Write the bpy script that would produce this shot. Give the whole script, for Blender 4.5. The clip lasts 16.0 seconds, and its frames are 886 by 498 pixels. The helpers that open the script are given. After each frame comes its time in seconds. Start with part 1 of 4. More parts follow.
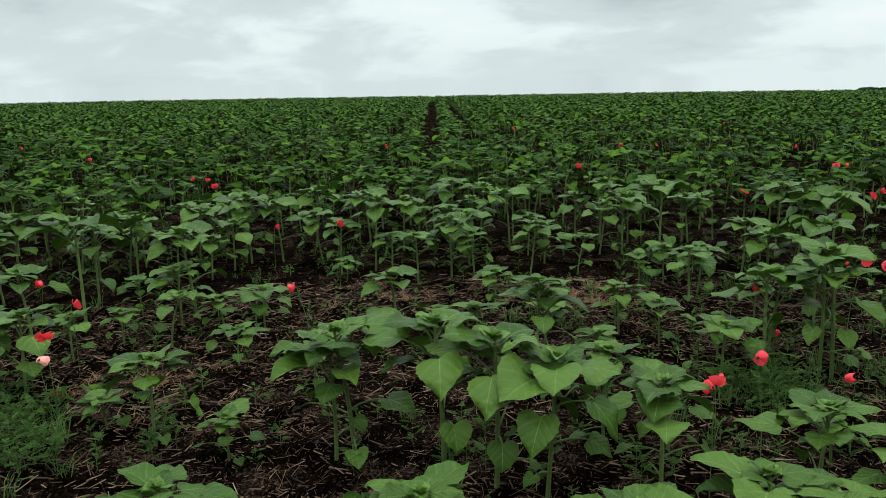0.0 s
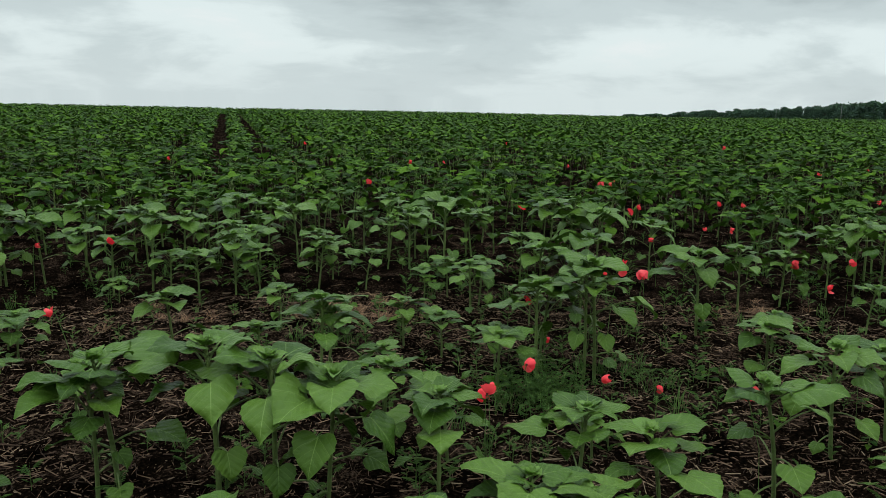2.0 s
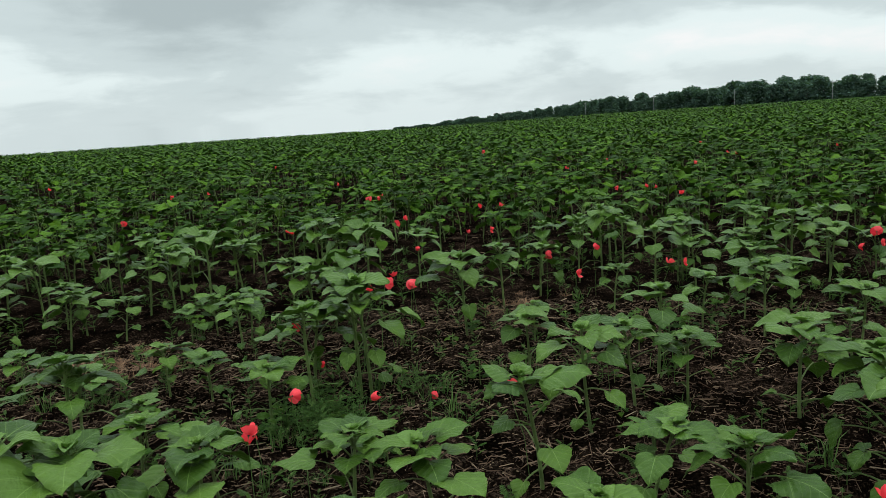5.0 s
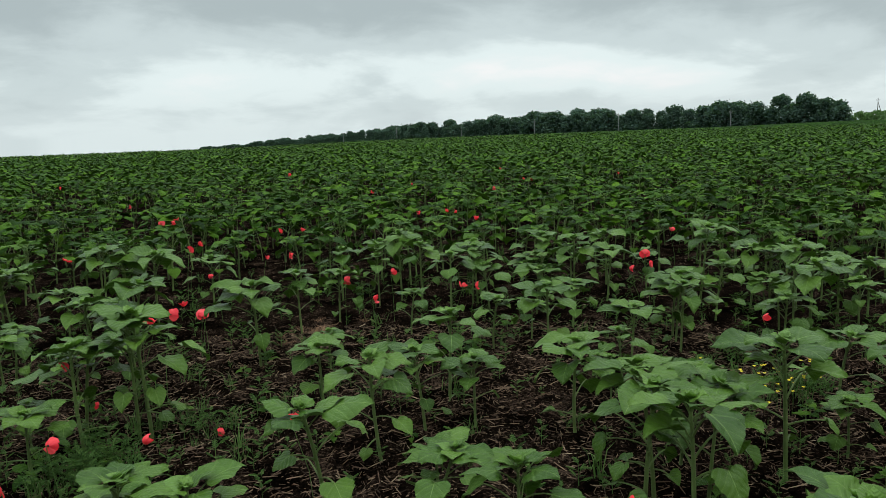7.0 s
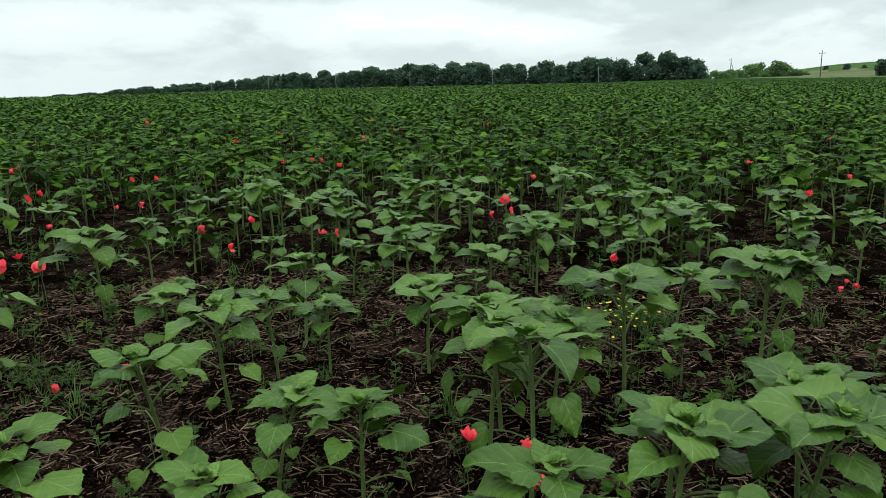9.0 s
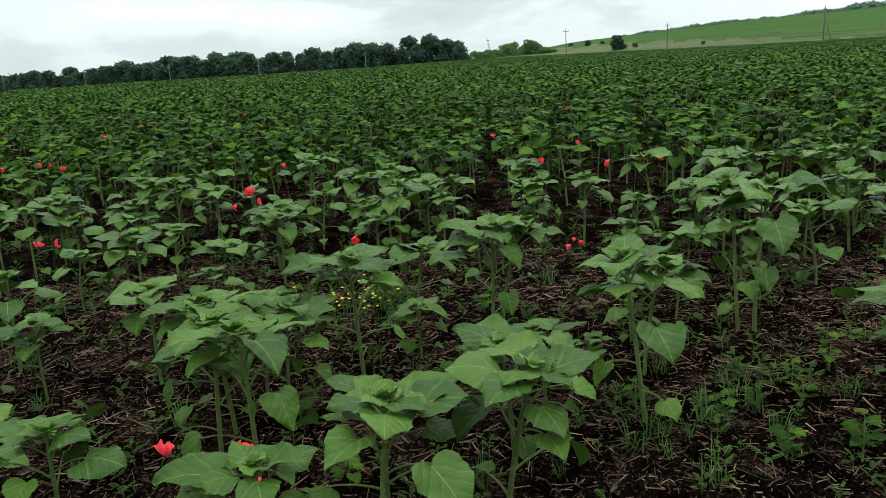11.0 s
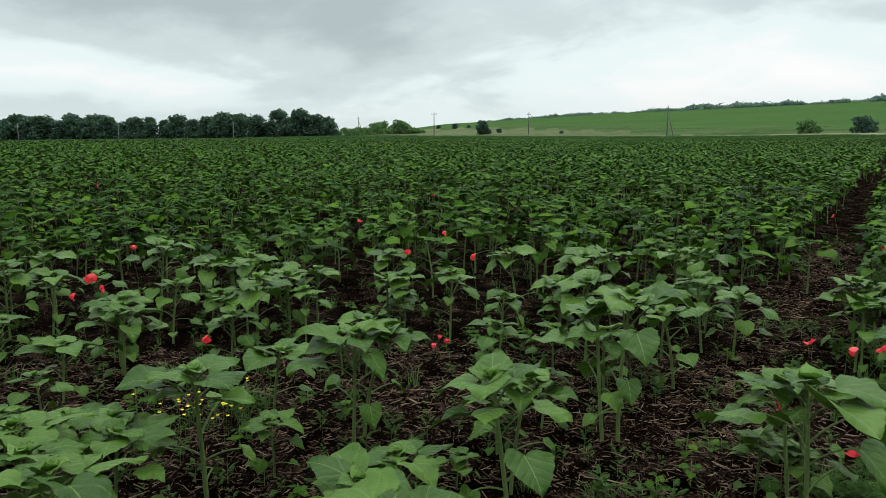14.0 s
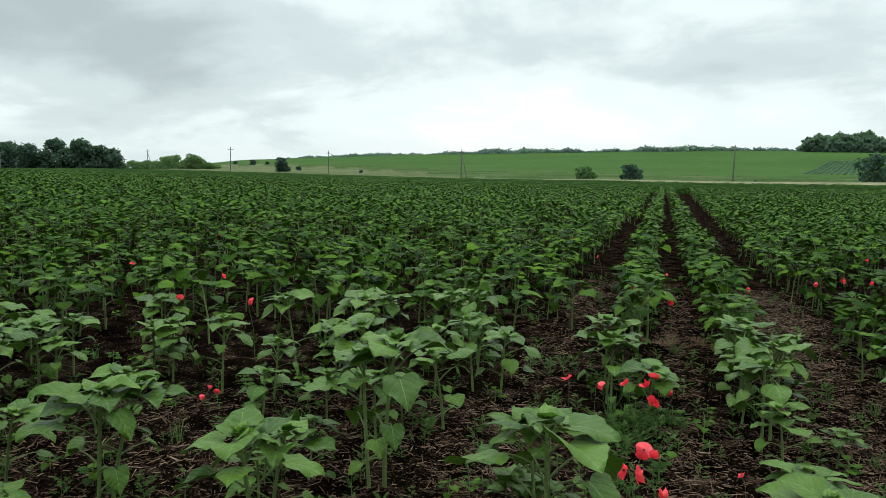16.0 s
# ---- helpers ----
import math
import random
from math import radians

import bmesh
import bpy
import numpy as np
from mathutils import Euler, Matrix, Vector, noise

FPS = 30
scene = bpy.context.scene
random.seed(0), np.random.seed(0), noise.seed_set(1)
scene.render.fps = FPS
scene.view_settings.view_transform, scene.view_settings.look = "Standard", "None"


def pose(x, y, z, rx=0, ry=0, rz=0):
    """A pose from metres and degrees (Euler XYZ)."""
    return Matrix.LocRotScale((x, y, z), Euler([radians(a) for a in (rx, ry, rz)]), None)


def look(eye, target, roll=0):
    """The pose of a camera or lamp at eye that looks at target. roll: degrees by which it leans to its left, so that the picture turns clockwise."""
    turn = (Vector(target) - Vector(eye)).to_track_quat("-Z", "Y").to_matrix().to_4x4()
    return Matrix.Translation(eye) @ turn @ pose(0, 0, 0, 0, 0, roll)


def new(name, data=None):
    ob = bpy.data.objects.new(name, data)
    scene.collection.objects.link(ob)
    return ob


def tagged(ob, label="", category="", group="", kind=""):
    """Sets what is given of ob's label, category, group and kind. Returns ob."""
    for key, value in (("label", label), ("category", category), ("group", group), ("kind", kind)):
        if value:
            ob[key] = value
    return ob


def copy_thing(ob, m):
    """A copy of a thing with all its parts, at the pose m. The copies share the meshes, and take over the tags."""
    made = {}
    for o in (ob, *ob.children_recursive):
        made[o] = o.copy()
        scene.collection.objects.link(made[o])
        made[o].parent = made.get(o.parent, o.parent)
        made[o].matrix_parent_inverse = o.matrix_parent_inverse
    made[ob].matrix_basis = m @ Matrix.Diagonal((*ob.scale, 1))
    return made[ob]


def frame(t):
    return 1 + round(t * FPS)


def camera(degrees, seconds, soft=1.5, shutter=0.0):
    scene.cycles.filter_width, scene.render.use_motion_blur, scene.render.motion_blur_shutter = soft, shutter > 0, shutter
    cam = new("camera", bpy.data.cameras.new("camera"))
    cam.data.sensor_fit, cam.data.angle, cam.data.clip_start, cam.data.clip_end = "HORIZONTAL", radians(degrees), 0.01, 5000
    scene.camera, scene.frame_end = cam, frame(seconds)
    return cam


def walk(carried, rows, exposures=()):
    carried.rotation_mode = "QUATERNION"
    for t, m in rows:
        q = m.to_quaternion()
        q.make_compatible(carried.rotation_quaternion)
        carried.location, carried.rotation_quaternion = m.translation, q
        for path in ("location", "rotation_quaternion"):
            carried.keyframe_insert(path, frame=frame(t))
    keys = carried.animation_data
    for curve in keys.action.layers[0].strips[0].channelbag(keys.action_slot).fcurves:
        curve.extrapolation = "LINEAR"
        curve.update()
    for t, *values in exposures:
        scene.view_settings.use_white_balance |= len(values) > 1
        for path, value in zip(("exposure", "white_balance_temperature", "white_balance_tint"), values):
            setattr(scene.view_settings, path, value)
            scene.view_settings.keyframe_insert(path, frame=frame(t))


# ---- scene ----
cam = camera(59.86, 16.0, 0.4)
# seconds, eye x y z, yaw, pitch, roll
ROWS = [
    (0, 0.000, -0.000, 1.400, -0.00, -12.23, -1.05),
    (0.5, 0.004, -0.002, 1.405, -2.11, -12.19, -0.68),
    (1, 0.018, 0.001, 1.400, -5.56, -11.64, 0.01),
    (1.5, 0.042, 0.003, 1.400, -9.95, -11.41, 0.67),
    (2, 0.072, 0.009, 1.400, -15.31, -11.06, 1.25),
    (2.5, 0.099, 0.005, 1.400, -19.80, -10.62, 1.75),
    (3, 0.118, 0.003, 1.397, -21.84, -10.07, 1.32),
    (5.3, 0.261, -0.002, 1.408, -33.81, -10.11, -4.14),
    (5.5, 0.280, -0.008, 1.412, -35.77, -10.25, -4.39),
    (6, 0.317, -0.026, 1.415, -39.36, -9.72, -4.00),
    (6.5, 0.342, -0.036, 1.414, -43.35, -9.21, -3.12),
    (7, 0.344, -0.048, 1.418, -45.18, -8.98, -1.86),
    (7.5, 0.351, -0.063, 1.407, -46.25, -9.16, -1.16),
    (8, 0.384, -0.078, 1.373, -47.94, -12.04, -0.94),
    (8.5, 0.408, -0.097, 1.356, -52.25, -12.67, -0.55),
    (9, 0.448, -0.105, 1.355, -54.37, -12.62, -0.78),
    (9.5, 0.490, -0.141, 1.335, -56.45, -12.37, -0.50),
    (10, 0.511, -0.213, 1.322, -60.56, -12.64, -1.77),
    (12.3, 0.783, -0.319, 1.356, -80.37, -12.90, -1.55),
    (12.5, 0.785, -0.309, 1.374, -80.67, -11.63, -1.21),
    (13, 0.777, -0.271, 1.414, -80.63, -9.35, -1.15),
    (13.5, 0.795, -0.256, 1.418, -80.20, -8.84, -0.82),
    (14, 0.812, -0.265, 1.425, -80.72, -8.79, 0.13),
    (14.5, 0.823, -0.300, 1.437, -83.69, -8.38, 0.71),
    (15, 0.831, -0.345, 1.443, -88.05, -7.66, 1.29),
    (15.5, 0.840, -0.391, 1.450, -92.49, -6.56, 1.79),
    (16, 0.836, -0.424, 1.464, -95.54, -5.71, 1.74),
]


def aim(x, y, z, yaw, pitch, roll):
    a, p = radians(yaw), radians(pitch)
    ahead = Vector((-math.sin(a) * math.cos(p), math.cos(a) * math.cos(p), math.sin(p)))
    return look((x, y, z), Vector((x, y, z)) + ahead, roll)


walk(cam, [(t, aim(*row)) for t, *row in ROWS], [(0.0, 0.05), (3.0, -0.15), (5.5, 0.0), (6.2, -0.06), (7.3, 0.0), (8.0, 0.18), (8.5, 0.2), (9.3, 0.15), (10.0, 0.28), (12.5, -0.02), (14.0, 0.03), (16.0, 0.14)])

# ---- sky and light ----
world = bpy.data.worlds.new("overcast")
scene.world = world
world.use_nodes = True
wn, wl = world.node_tree.nodes, world.node_tree.links
wn.clear()
w_out, w_bg = wn.new("ShaderNodeOutputWorld"), wn.new("ShaderNodeBackground")
w_sky = wn.new("ShaderNodeTexSky")
w_sky.sky_type, w_sky.sun_disc = "NISHITA", False
w_sky.sun_elevation, w_sky.sun_rotation = radians(52), radians(100)
w_tc = wn.new("ShaderNodeTexCoord")
w_sep = wn.new("ShaderNodeSeparateXYZ")
wl.new(w_tc.outputs["Generated"], w_sep.inputs[0])


def wmath(op, a, b=None, c=None):
    n = wn.new("ShaderNodeMath")
    n.operation = op
    for k, v in enumerate((a, b, c)):
        if v is None:
            continue
        if isinstance(v, (int, float)):
            n.inputs[k].default_value = v
        else:
            wl.new(v, n.inputs[k])
    return n.outputs[0]


# the cloud deck is flat, so its lumps crowd together towards the horizon
up_z = wmath("ADD", wmath("MAXIMUM", w_sep.outputs[2], 0.0), 0.26)
w_comb = wn.new("ShaderNodeCombineXYZ")
wl.new(wmath("DIVIDE", w_sep.outputs[0], up_z), w_comb.inputs[0])
wl.new(wmath("DIVIDE", w_sep.outputs[1], up_z), w_comb.inputs[1])


def cloud(scale, detail, rough, lo, hi, warp):
    n, r = wn.new("ShaderNodeTexNoise"), wn.new("ShaderNodeMapRange")
    n.inputs["Scale"].default_value, n.inputs["Detail"].default_value = scale, detail
    n.inputs["Roughness"].default_value, n.inputs["Distortion"].default_value = rough, warp
    r.interpolation_type = "SMOOTHSTEP"
    r.inputs[1].default_value, r.inputs[2].default_value = lo, hi
    wl.new(w_comb.outputs[0], n.inputs["Vector"])
    wl.new(n.outputs[0], r.inputs[0])
    return r.outputs[0]


def wmix(fac, a, b):
    n = wn.new("ShaderNodeMix")
    n.data_type = "RGBA"
    for k, v in ((0, fac), (6, a), (7, b)):
        if isinstance(v, (tuple, float)):
            n.inputs[k].default_value = v
        else:
            wl.new(v, n.inputs[k])
    return n.outputs[2]


big = cloud(0.9, 7.0, 0.52, 0.25, 0.75, 0.5)
small = cloud(2.6, 8.0, 0.58, 0.2, 0.8, 0.4)
lumps = wmath("ADD", wmath("MULTIPLY", big, 0.46), wmath("MULTIPLY_ADD", small, 0.24, 0.14))
# broad masses of cloud: bearing, height, half-width and half-height in degrees, brighter or darker by
MASSES = [(101, 5, 26, 8, 0.26), (71, 8.5, 15, 4.0, -0.33), (40, 9.5, 18, 4.5, -0.34), (14, 8, 12, 3.5, -0.22), (-26, 4, 14, 5, -0.12),
          (116, 8, 9, 2.6, -0.30), (100, 9.5, 8, 2.2, -0.22), (-3, 5, 10, 3.5, 0.22), (30, 3.6, 12, 2.0, 0.2), (50, 3.8, 11, 2.4, 0.26), (63, 2.4, 6, 2.0, 0.26)]
flat_len = wmath("SQRT", wmath("ADD", wmath("MULTIPLY", w_sep.outputs[0], w_sep.outputs[0]), wmath("MULTIPLY", w_sep.outputs[1], w_sep.outputs[1])))
height_deg = wmath("MULTIPLY", wmath("ARCSINE", w_sep.outputs[2]), 57.2958)
for az_c, el_c, half_w, half_h, push in MASSES:
    flat_dot = wmath("ADD", wmath("MULTIPLY", w_sep.outputs[0], math.sin(radians(az_c))), wmath("MULTIPLY", w_sep.outputs[1], math.cos(radians(az_c))))
    off_az = wmath("MULTIPLY", wmath("ARCCOSINE", wmath("DIVIDE", flat_dot, wmath("ADD", flat_len, 0.001))), 57.2958 / half_w)
    off_el = wmath("DIVIDE", wmath("SUBTRACT", height_deg, el_c), half_h)
    r2 = wmath("ADD", wmath("MULTIPLY", off_az, off_az), wmath("MULTIPLY", off_el, off_el))
    bell = wmath("POWER", 2.718, wmath("MULTIPLY", r2, -1.2))
    lumps = wmath("ADD", lumps, wmath("MULTIPLY", bell, push))
tones = wn.new("ShaderNodeValToRGB")
for e, (p, c) in zip([tones.color_ramp.elements[0], tones.color_ramp.elements[1], tones.color_ramp.elements.new(0.45), tones.color_ramp.elements.new(0.68)],
                     ((0.12, (0.458, 0.54, 0.555)), (0.98, (1.078, 1.19, 1.18)), (0.45, (0.640, 0.74, 0.752)), (0.68, (0.834, 0.945, 0.947)))):
    e.position, e.color = p, (*c, 1)
tones.color_ramp.interpolation = "EASE"
wl.new(lumps, tones.inputs[0])
deck = tones.outputs[0]
low = wn.new("ShaderNodeMapRange")
low.interpolation_type = "SMOOTHSTEP"
low.inputs[1].default_value, low.inputs[2].default_value = 0.0, 0.07
low.inputs[3].default_value, low.inputs[4].default_value = 0.5, 0.0
wl.new(w_sep.outputs[2], low.inputs[0])
deck = wmix(low.outputs[0], deck, (0.708, 0.80, 0.812, 1))
# an overcast sky is some three times brighter overhead than at the horizon
over = wn.new("ShaderNodeMapRange")
over.interpolation_type = "SMOOTHSTEP"
over.inputs[1].default_value, over.inputs[2].default_value = 0.32, 1.0
over.inputs[3].default_value, over.inputs[4].default_value = 1.0, 4.2
wl.new(w_sep.outputs[2], over.inputs[0])
lift = wn.new("ShaderNodeVectorMath")
lift.operation = "SCALE"
wl.new(deck, lift.inputs[0])
wl.new(over.outputs[0], lift.inputs["Scale"])
deck = lift.outputs[0]
thin = wn.new("ShaderNodeVectorMath")
thin.operation = "SCALE"
thin.inputs["Scale"].default_value = 0.05
wl.new(w_sky.outputs[0], thin.inputs[0])
deck = wmix(0.06, deck, thin.outputs[0])
wl.new(deck, w_bg.inputs[0])
w_bg.inputs[1].default_value = 1.0
wl.new(w_bg.outputs[0], w_out.inputs[0])

sun = new("sun", bpy.data.lights.new("sun", "SUN"))
sun.data.energy, sun.data.angle, sun.data.color = 0.45, radians(30), (1.0, 0.97, 0.92)
sun.matrix_world = look((40, -12, 60), (0, 0, 0))


# ---- materials ----
def material(name):
    m = bpy.data.materials.new(name)
    m.use_nodes = True
    return m, m.node_tree.nodes, m.node_tree.links, m.node_tree.nodes["Principled BSDF"]


def node(ns, kind, **values):
    n = ns.new(kind)
    for k, v in values.items():
        n.inputs[k.replace("_", " ")].default_value = v
    return n


def ramp(ns, stops):
    r = ns.new("ShaderNodeValToRGB")
    el = r.color_ramp.elements
    while len(el) < len(stops):
        el.new(0.5)
    for e, (p, c) in zip(el, stops):
        e.position, e.color = p, (*c, 1)
    return r


def mixed(ns, ls, fac, a, b, blend="MIX"):
    n = ns.new("ShaderNodeMix")
    n.data_type, n.blend_type = "RGBA", blend
    for k, v in ((0, fac), (6, a), (7, b)):
        if isinstance(v, tuple):
            n.inputs[k].default_value = (*v, 1) if len(v) == 3 else v
        elif isinstance(v, (int, float)):
            n.inputs[k].default_value = v
        else:
            ls.new(v, n.inputs[k])
    return n.outputs[2]


def calc(ns, ls, op, a, b=None, c=None, clamp=False):
    n = ns.new("ShaderNodeMath")
    n.operation, n.use_clamp = op, clamp
    for k, v in enumerate((a, b, c)):
        if v is None:
            continue
        if isinstance(v, (int, float)):
            n.inputs[k].default_value = v
        else:
            ls.new(v, n.inputs[k])
    return n.outputs[0]


def leafy(name, dark, mid, light, rough=0.5, thin=0.25, scale=9.0, random_by="island", veins=False, sheen=0.35):
    """A leaf: colour varies leaf by leaf and in blotches, a waxy face, some light passing through."""
    m, ns, ls, p = material(name)
    if random_by == "island":
        rnd = ns.new("ShaderNodeNewGeometry").outputs["Random Per Island"]
    else:
        rnd = ns.new("ShaderNodeObjectInfo").outputs["Random"]
    tc = ns.new("ShaderNodeTexCoord")
    blot = node(ns, "ShaderNodeTexNoise", Scale=scale, Detail=4.0, Roughness=0.6)
    ls.new(tc.outputs["Object"], blot.inputs["Vector"])
    f = calc(ns, ls, "ADD", calc(ns, ls, "MULTIPLY", rnd, 0.66), calc(ns, ls, "MULTIPLY", blot.outputs[0], 0.34))
    col = ramp(ns, [(0.12, dark), (0.5, mid), (0.9, light)])
    ls.new(f, col.inputs[0])
    out = col.outputs[0]
    bump = node(ns, "ShaderNodeBump", Strength=1.0, Distance=0.006 if veins else 0.02)
    fine = node(ns, "ShaderNodeTexNoise", Scale=scale * 5, Detail=5.0, Roughness=0.65)
    ls.new(tc.outputs["Object"], fine.inputs["Vector"])
    height = fine.outputs[0]
    if veins:
        uv = ns.new("ShaderNodeUVMap")
        uv.uv_map = "blade"
        s = ns.new("ShaderNodeSeparateXYZ")
        ls.new(uv.outputs[0], s.inputs[0])
        side = calc(ns, ls, "ABSOLUTE", calc(ns, ls, "SUBTRACT", s.outputs[0], 0.5))
        rib = calc(ns, ls, "LESS_THAN", side, calc(ns, ls, "MULTIPLY_ADD", s.outputs[1], -0.008, 0.012))
        # side ribs run forward at a slant from the midrib, the lowest pair is the strongest
        run = calc(ns, ls, "SUBTRACT", s.outputs[1], side)
        slant = calc(ns, ls, "FRACT", calc(ns, ls, "MULTIPLY_ADD", run, 4.2, 0.35))
        tooth = calc(ns, ls, "ABSOLUTE", calc(ns, ls, "SUBTRACT", slant, 0.5))
        lateral = calc(ns, ls, "MULTIPLY", calc(ns, ls, "LESS_THAN", tooth, 0.035), blot.outputs[0])
        lateral = calc(ns, ls, "MAXIMUM", lateral, calc(ns, ls, "LESS_THAN", calc(ns, ls, "ABSOLUTE", run), 0.010))
        v = calc(ns, ls, "MAXIMUM", rib, calc(ns, ls, "MULTIPLY", lateral, 0.55))
        out = mixed(ns, ls, calc(ns, ls, "MULTIPLY", v, 0.55), out, (0.17, 0.25, 0.07))
        height = calc(ns, ls, "ADD", calc(ns, ls, "MULTIPLY", height, 1.0), calc(ns, ls, "MULTIPLY", tooth, 0.45))
    ls.new(height, bump.inputs["Height"])
    ls.new(bump.outputs[0], p.inputs["Normal"])
    ls.new(out, p.inputs["Base Color"])
    p.inputs["Roughness"].default_value = rough
    p.inputs["Specular IOR Level"].default_value = sheen
    tr = ns.new("ShaderNodeBsdfTranslucent")
    through_col = mixed(ns, ls, 0.5, out, (0.13, 0.30, 0.03))
    ls.new(through_col, tr.inputs[0])
    mx = ns.new("ShaderNodeMixShader")
    mx.inputs[0].default_value = thin
    ls.new(p.outputs[0], mx.inputs[1])
    ls.new(tr.outputs[0], mx.inputs[2])
    ls.new(mx.outputs[0], ns["Material Output"].inputs[0])
    return m


M_LEAF = leafy("sunflower_leaf", (0.018, 0.046, 0.004), (0.042, 0.087, 0.009), (0.068, 0.125, 0.016), 0.40, 0.06, 9, "object", True, 0.15)
M_YOUNG = leafy("young_leaf", (0.062, 0.128, 0.014), (0.090, 0.172, 0.022), (0.125, 0.22, 0.034), 0.45, 0.25, 12, "object", True)
# darker than M_CLOSE, wide ramp: canopy shade between far leaves put into colour
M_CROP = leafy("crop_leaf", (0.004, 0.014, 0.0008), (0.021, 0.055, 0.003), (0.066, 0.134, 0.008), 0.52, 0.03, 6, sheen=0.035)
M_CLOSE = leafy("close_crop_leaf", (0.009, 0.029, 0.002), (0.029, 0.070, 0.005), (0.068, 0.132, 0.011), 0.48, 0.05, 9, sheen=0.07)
M_WEED = leafy("weed", (0.030, 0.070, 0.014), (0.058, 0.122, 0.026), (0.115, 0.185, 0.048), 0.65, 0.15, 14, sheen=0.15)
M_STEM = leafy("stalk", (0.075, 0.122, 0.024), (0.108, 0.165, 0.036), (0.150, 0.21, 0.055), 0.55, 0.05, 20)
M_TREE = leafy("tree_leaf", (0.026, 0.046, 0.042), (0.046, 0.076, 0.064), (0.088, 0.128, 0.098), 0.9, 0.2, 0.6, sheen=0.05)
M_TREE_PALE = leafy("pale_tree_leaf", (0.075, 0.13, 0.055), (0.105, 0.175, 0.07), (0.14, 0.22, 0.09), 0.9, 0.25, 0.6, sheen=0.05)
# skyline leaves: distance haze is put into the blue-grey colour
M_TREE_FAR = leafy("haze_tinted_tree_leaf", (0.120, 0.148, 0.195), (0.140, 0.170, 0.215), (0.165, 0.195, 0.235), 0.95, 0.62, 0.3, sheen=0.0)

# wood leaves: green paled and greyed, the haze sits in the colour
M_WOOD = leafy("haze_tinted_wood_leaf", (0.075, 0.112, 0.098), (0.100, 0.145, 0.120), (0.130, 0.180, 0.140), 0.95, 0.4, 0.3, sheen=0.0)


def petal_material():
    m, ns, ls, p = material("poppy_petal")
    rnd = ns.new("ShaderNodeObjectInfo").outputs["Random"]
    col = ramp(ns, [(0.0, (0.70, 0.018, 0.032)), (0.5, (0.84, 0.038, 0.056)), (1.0, (0.90, 0.095, 0.105))])
    ls.new(rnd, col.inputs[0])
    ls.new(col.outputs[0], p.inputs["Base Color"])
    p.inputs["Roughness"].default_value = 0.6
    tc = ns.new("ShaderNodeTexCoord")
    crease = node(ns, "ShaderNodeTexNoise", Scale=120.0, Detail=3.0)
    bump = node(ns, "ShaderNodeBump", Strength=0.5, Distance=0.003)
    ls.new(tc.outputs["Object"], crease.inputs["Vector"])
    ls.new(crease.outputs[0], bump.inputs["Height"])
    ls.new(bump.outputs[0], p.inputs["Normal"])
    tr = ns.new("ShaderNodeBsdfTranslucent")
    ls.new(col.outputs[0], tr.inputs[0])
    mx = ns.new("ShaderNodeMixShader")
    mx.inputs[0].default_value = 0.4
    ls.new(p.outputs[0], mx.inputs[1])
    ls.new(tr.outputs[0], mx.inputs[2])
    ls.new(mx.outputs[0], ns["Material Output"].inputs[0])
    return m


def rough_material(name, stops, scale, rough=0.9, bump=0.6, depth=0.02, island=0.0, spec=0.2):
    m, ns, ls, p = material(name)
    tc = ns.new("ShaderNodeTexCoord")
    a = node(ns, "ShaderNodeTexNoise", Scale=scale, Detail=8.0, Roughness=0.65)
    b = node(ns, "ShaderNodeTexNoise", Scale=scale * 0.07, Detail=4.0)
    for n in (a, b):
        ls.new(tc.outputs["Object"], n.inputs["Vector"])
    f = calc(ns, ls, "ADD", calc(ns, ls, "MULTIPLY", a.outputs[0], 0.6), calc(ns, ls, "MULTIPLY", b.outputs[0], 0.4))
    if island:
        rnd = ns.new("ShaderNodeNewGeometry").outputs["Random Per Island"]
        f = calc(ns, ls, "ADD", calc(ns, ls, "MULTIPLY", f, 1 - island), calc(ns, ls, "MULTIPLY", rnd, island))
    c = ramp(ns, stops)
    ls.new(f, c.inputs[0])
    ls.new(c.outputs[0], p.inputs["Base Color"])
    p.inputs["Roughness"].default_value = rough
    p.inputs["Specular IOR Level"].default_value = spec
    bp = node(ns, "ShaderNodeBump", Strength=bump, Distance=depth)
    ls.new(a.outputs[0], bp.inputs["Height"])
    ls.new(bp.outputs[0], p.inputs["Normal"])
    return m


# soil ramp's near-black and pale ends put crevice shade and lit clods into colour
M_SOIL = rough_material("soil", [(0.43, (0.0010, 0.0007, 0.0005)), (0.54, (0.0082, 0.0051, 0.0037)), (0.66, (0.100, 0.064, 0.045))], 75, 1.0, 1.0, 0.03, spec=0.0)
M_DRY = rough_material("dry_grass", [(0.34, (0.040, 0.062, 0.024)), (0.5, (0.078, 0.092, 0.042)), (0.66, (0.135, 0.132, 0.072))], 0.25, 1.0, 0.5, 0.3, spec=0.02)
M_HILL = rough_material("hill_crop", [(0.32, (0.027, 0.060, 0.013)), (0.5, (0.037, 0.076, 0.018)), (0.68, (0.052, 0.095, 0.026))], 0.12, 1.0, 0.4, 0.4, spec=0.02)
M_BANK = rough_material("weedy_bank", [(0.36, (0.016, 0.036, 0.009)), (0.5, (0.038, 0.066, 0.019)), (0.64, (0.088, 0.104, 0.046))], 0.45, 1.0, 0.6, 0.4, spec=0.02)
M_FAR_CROP = rough_material("far_crop", [(0.34, (0.003, 0.010, 0.001)), (0.5, (0.013, 0.036, 0.004)), (0.66, (0.038, 0.086, 0.010))], 2.6, 0.9, 0.9, 0.5, spec=0.03)
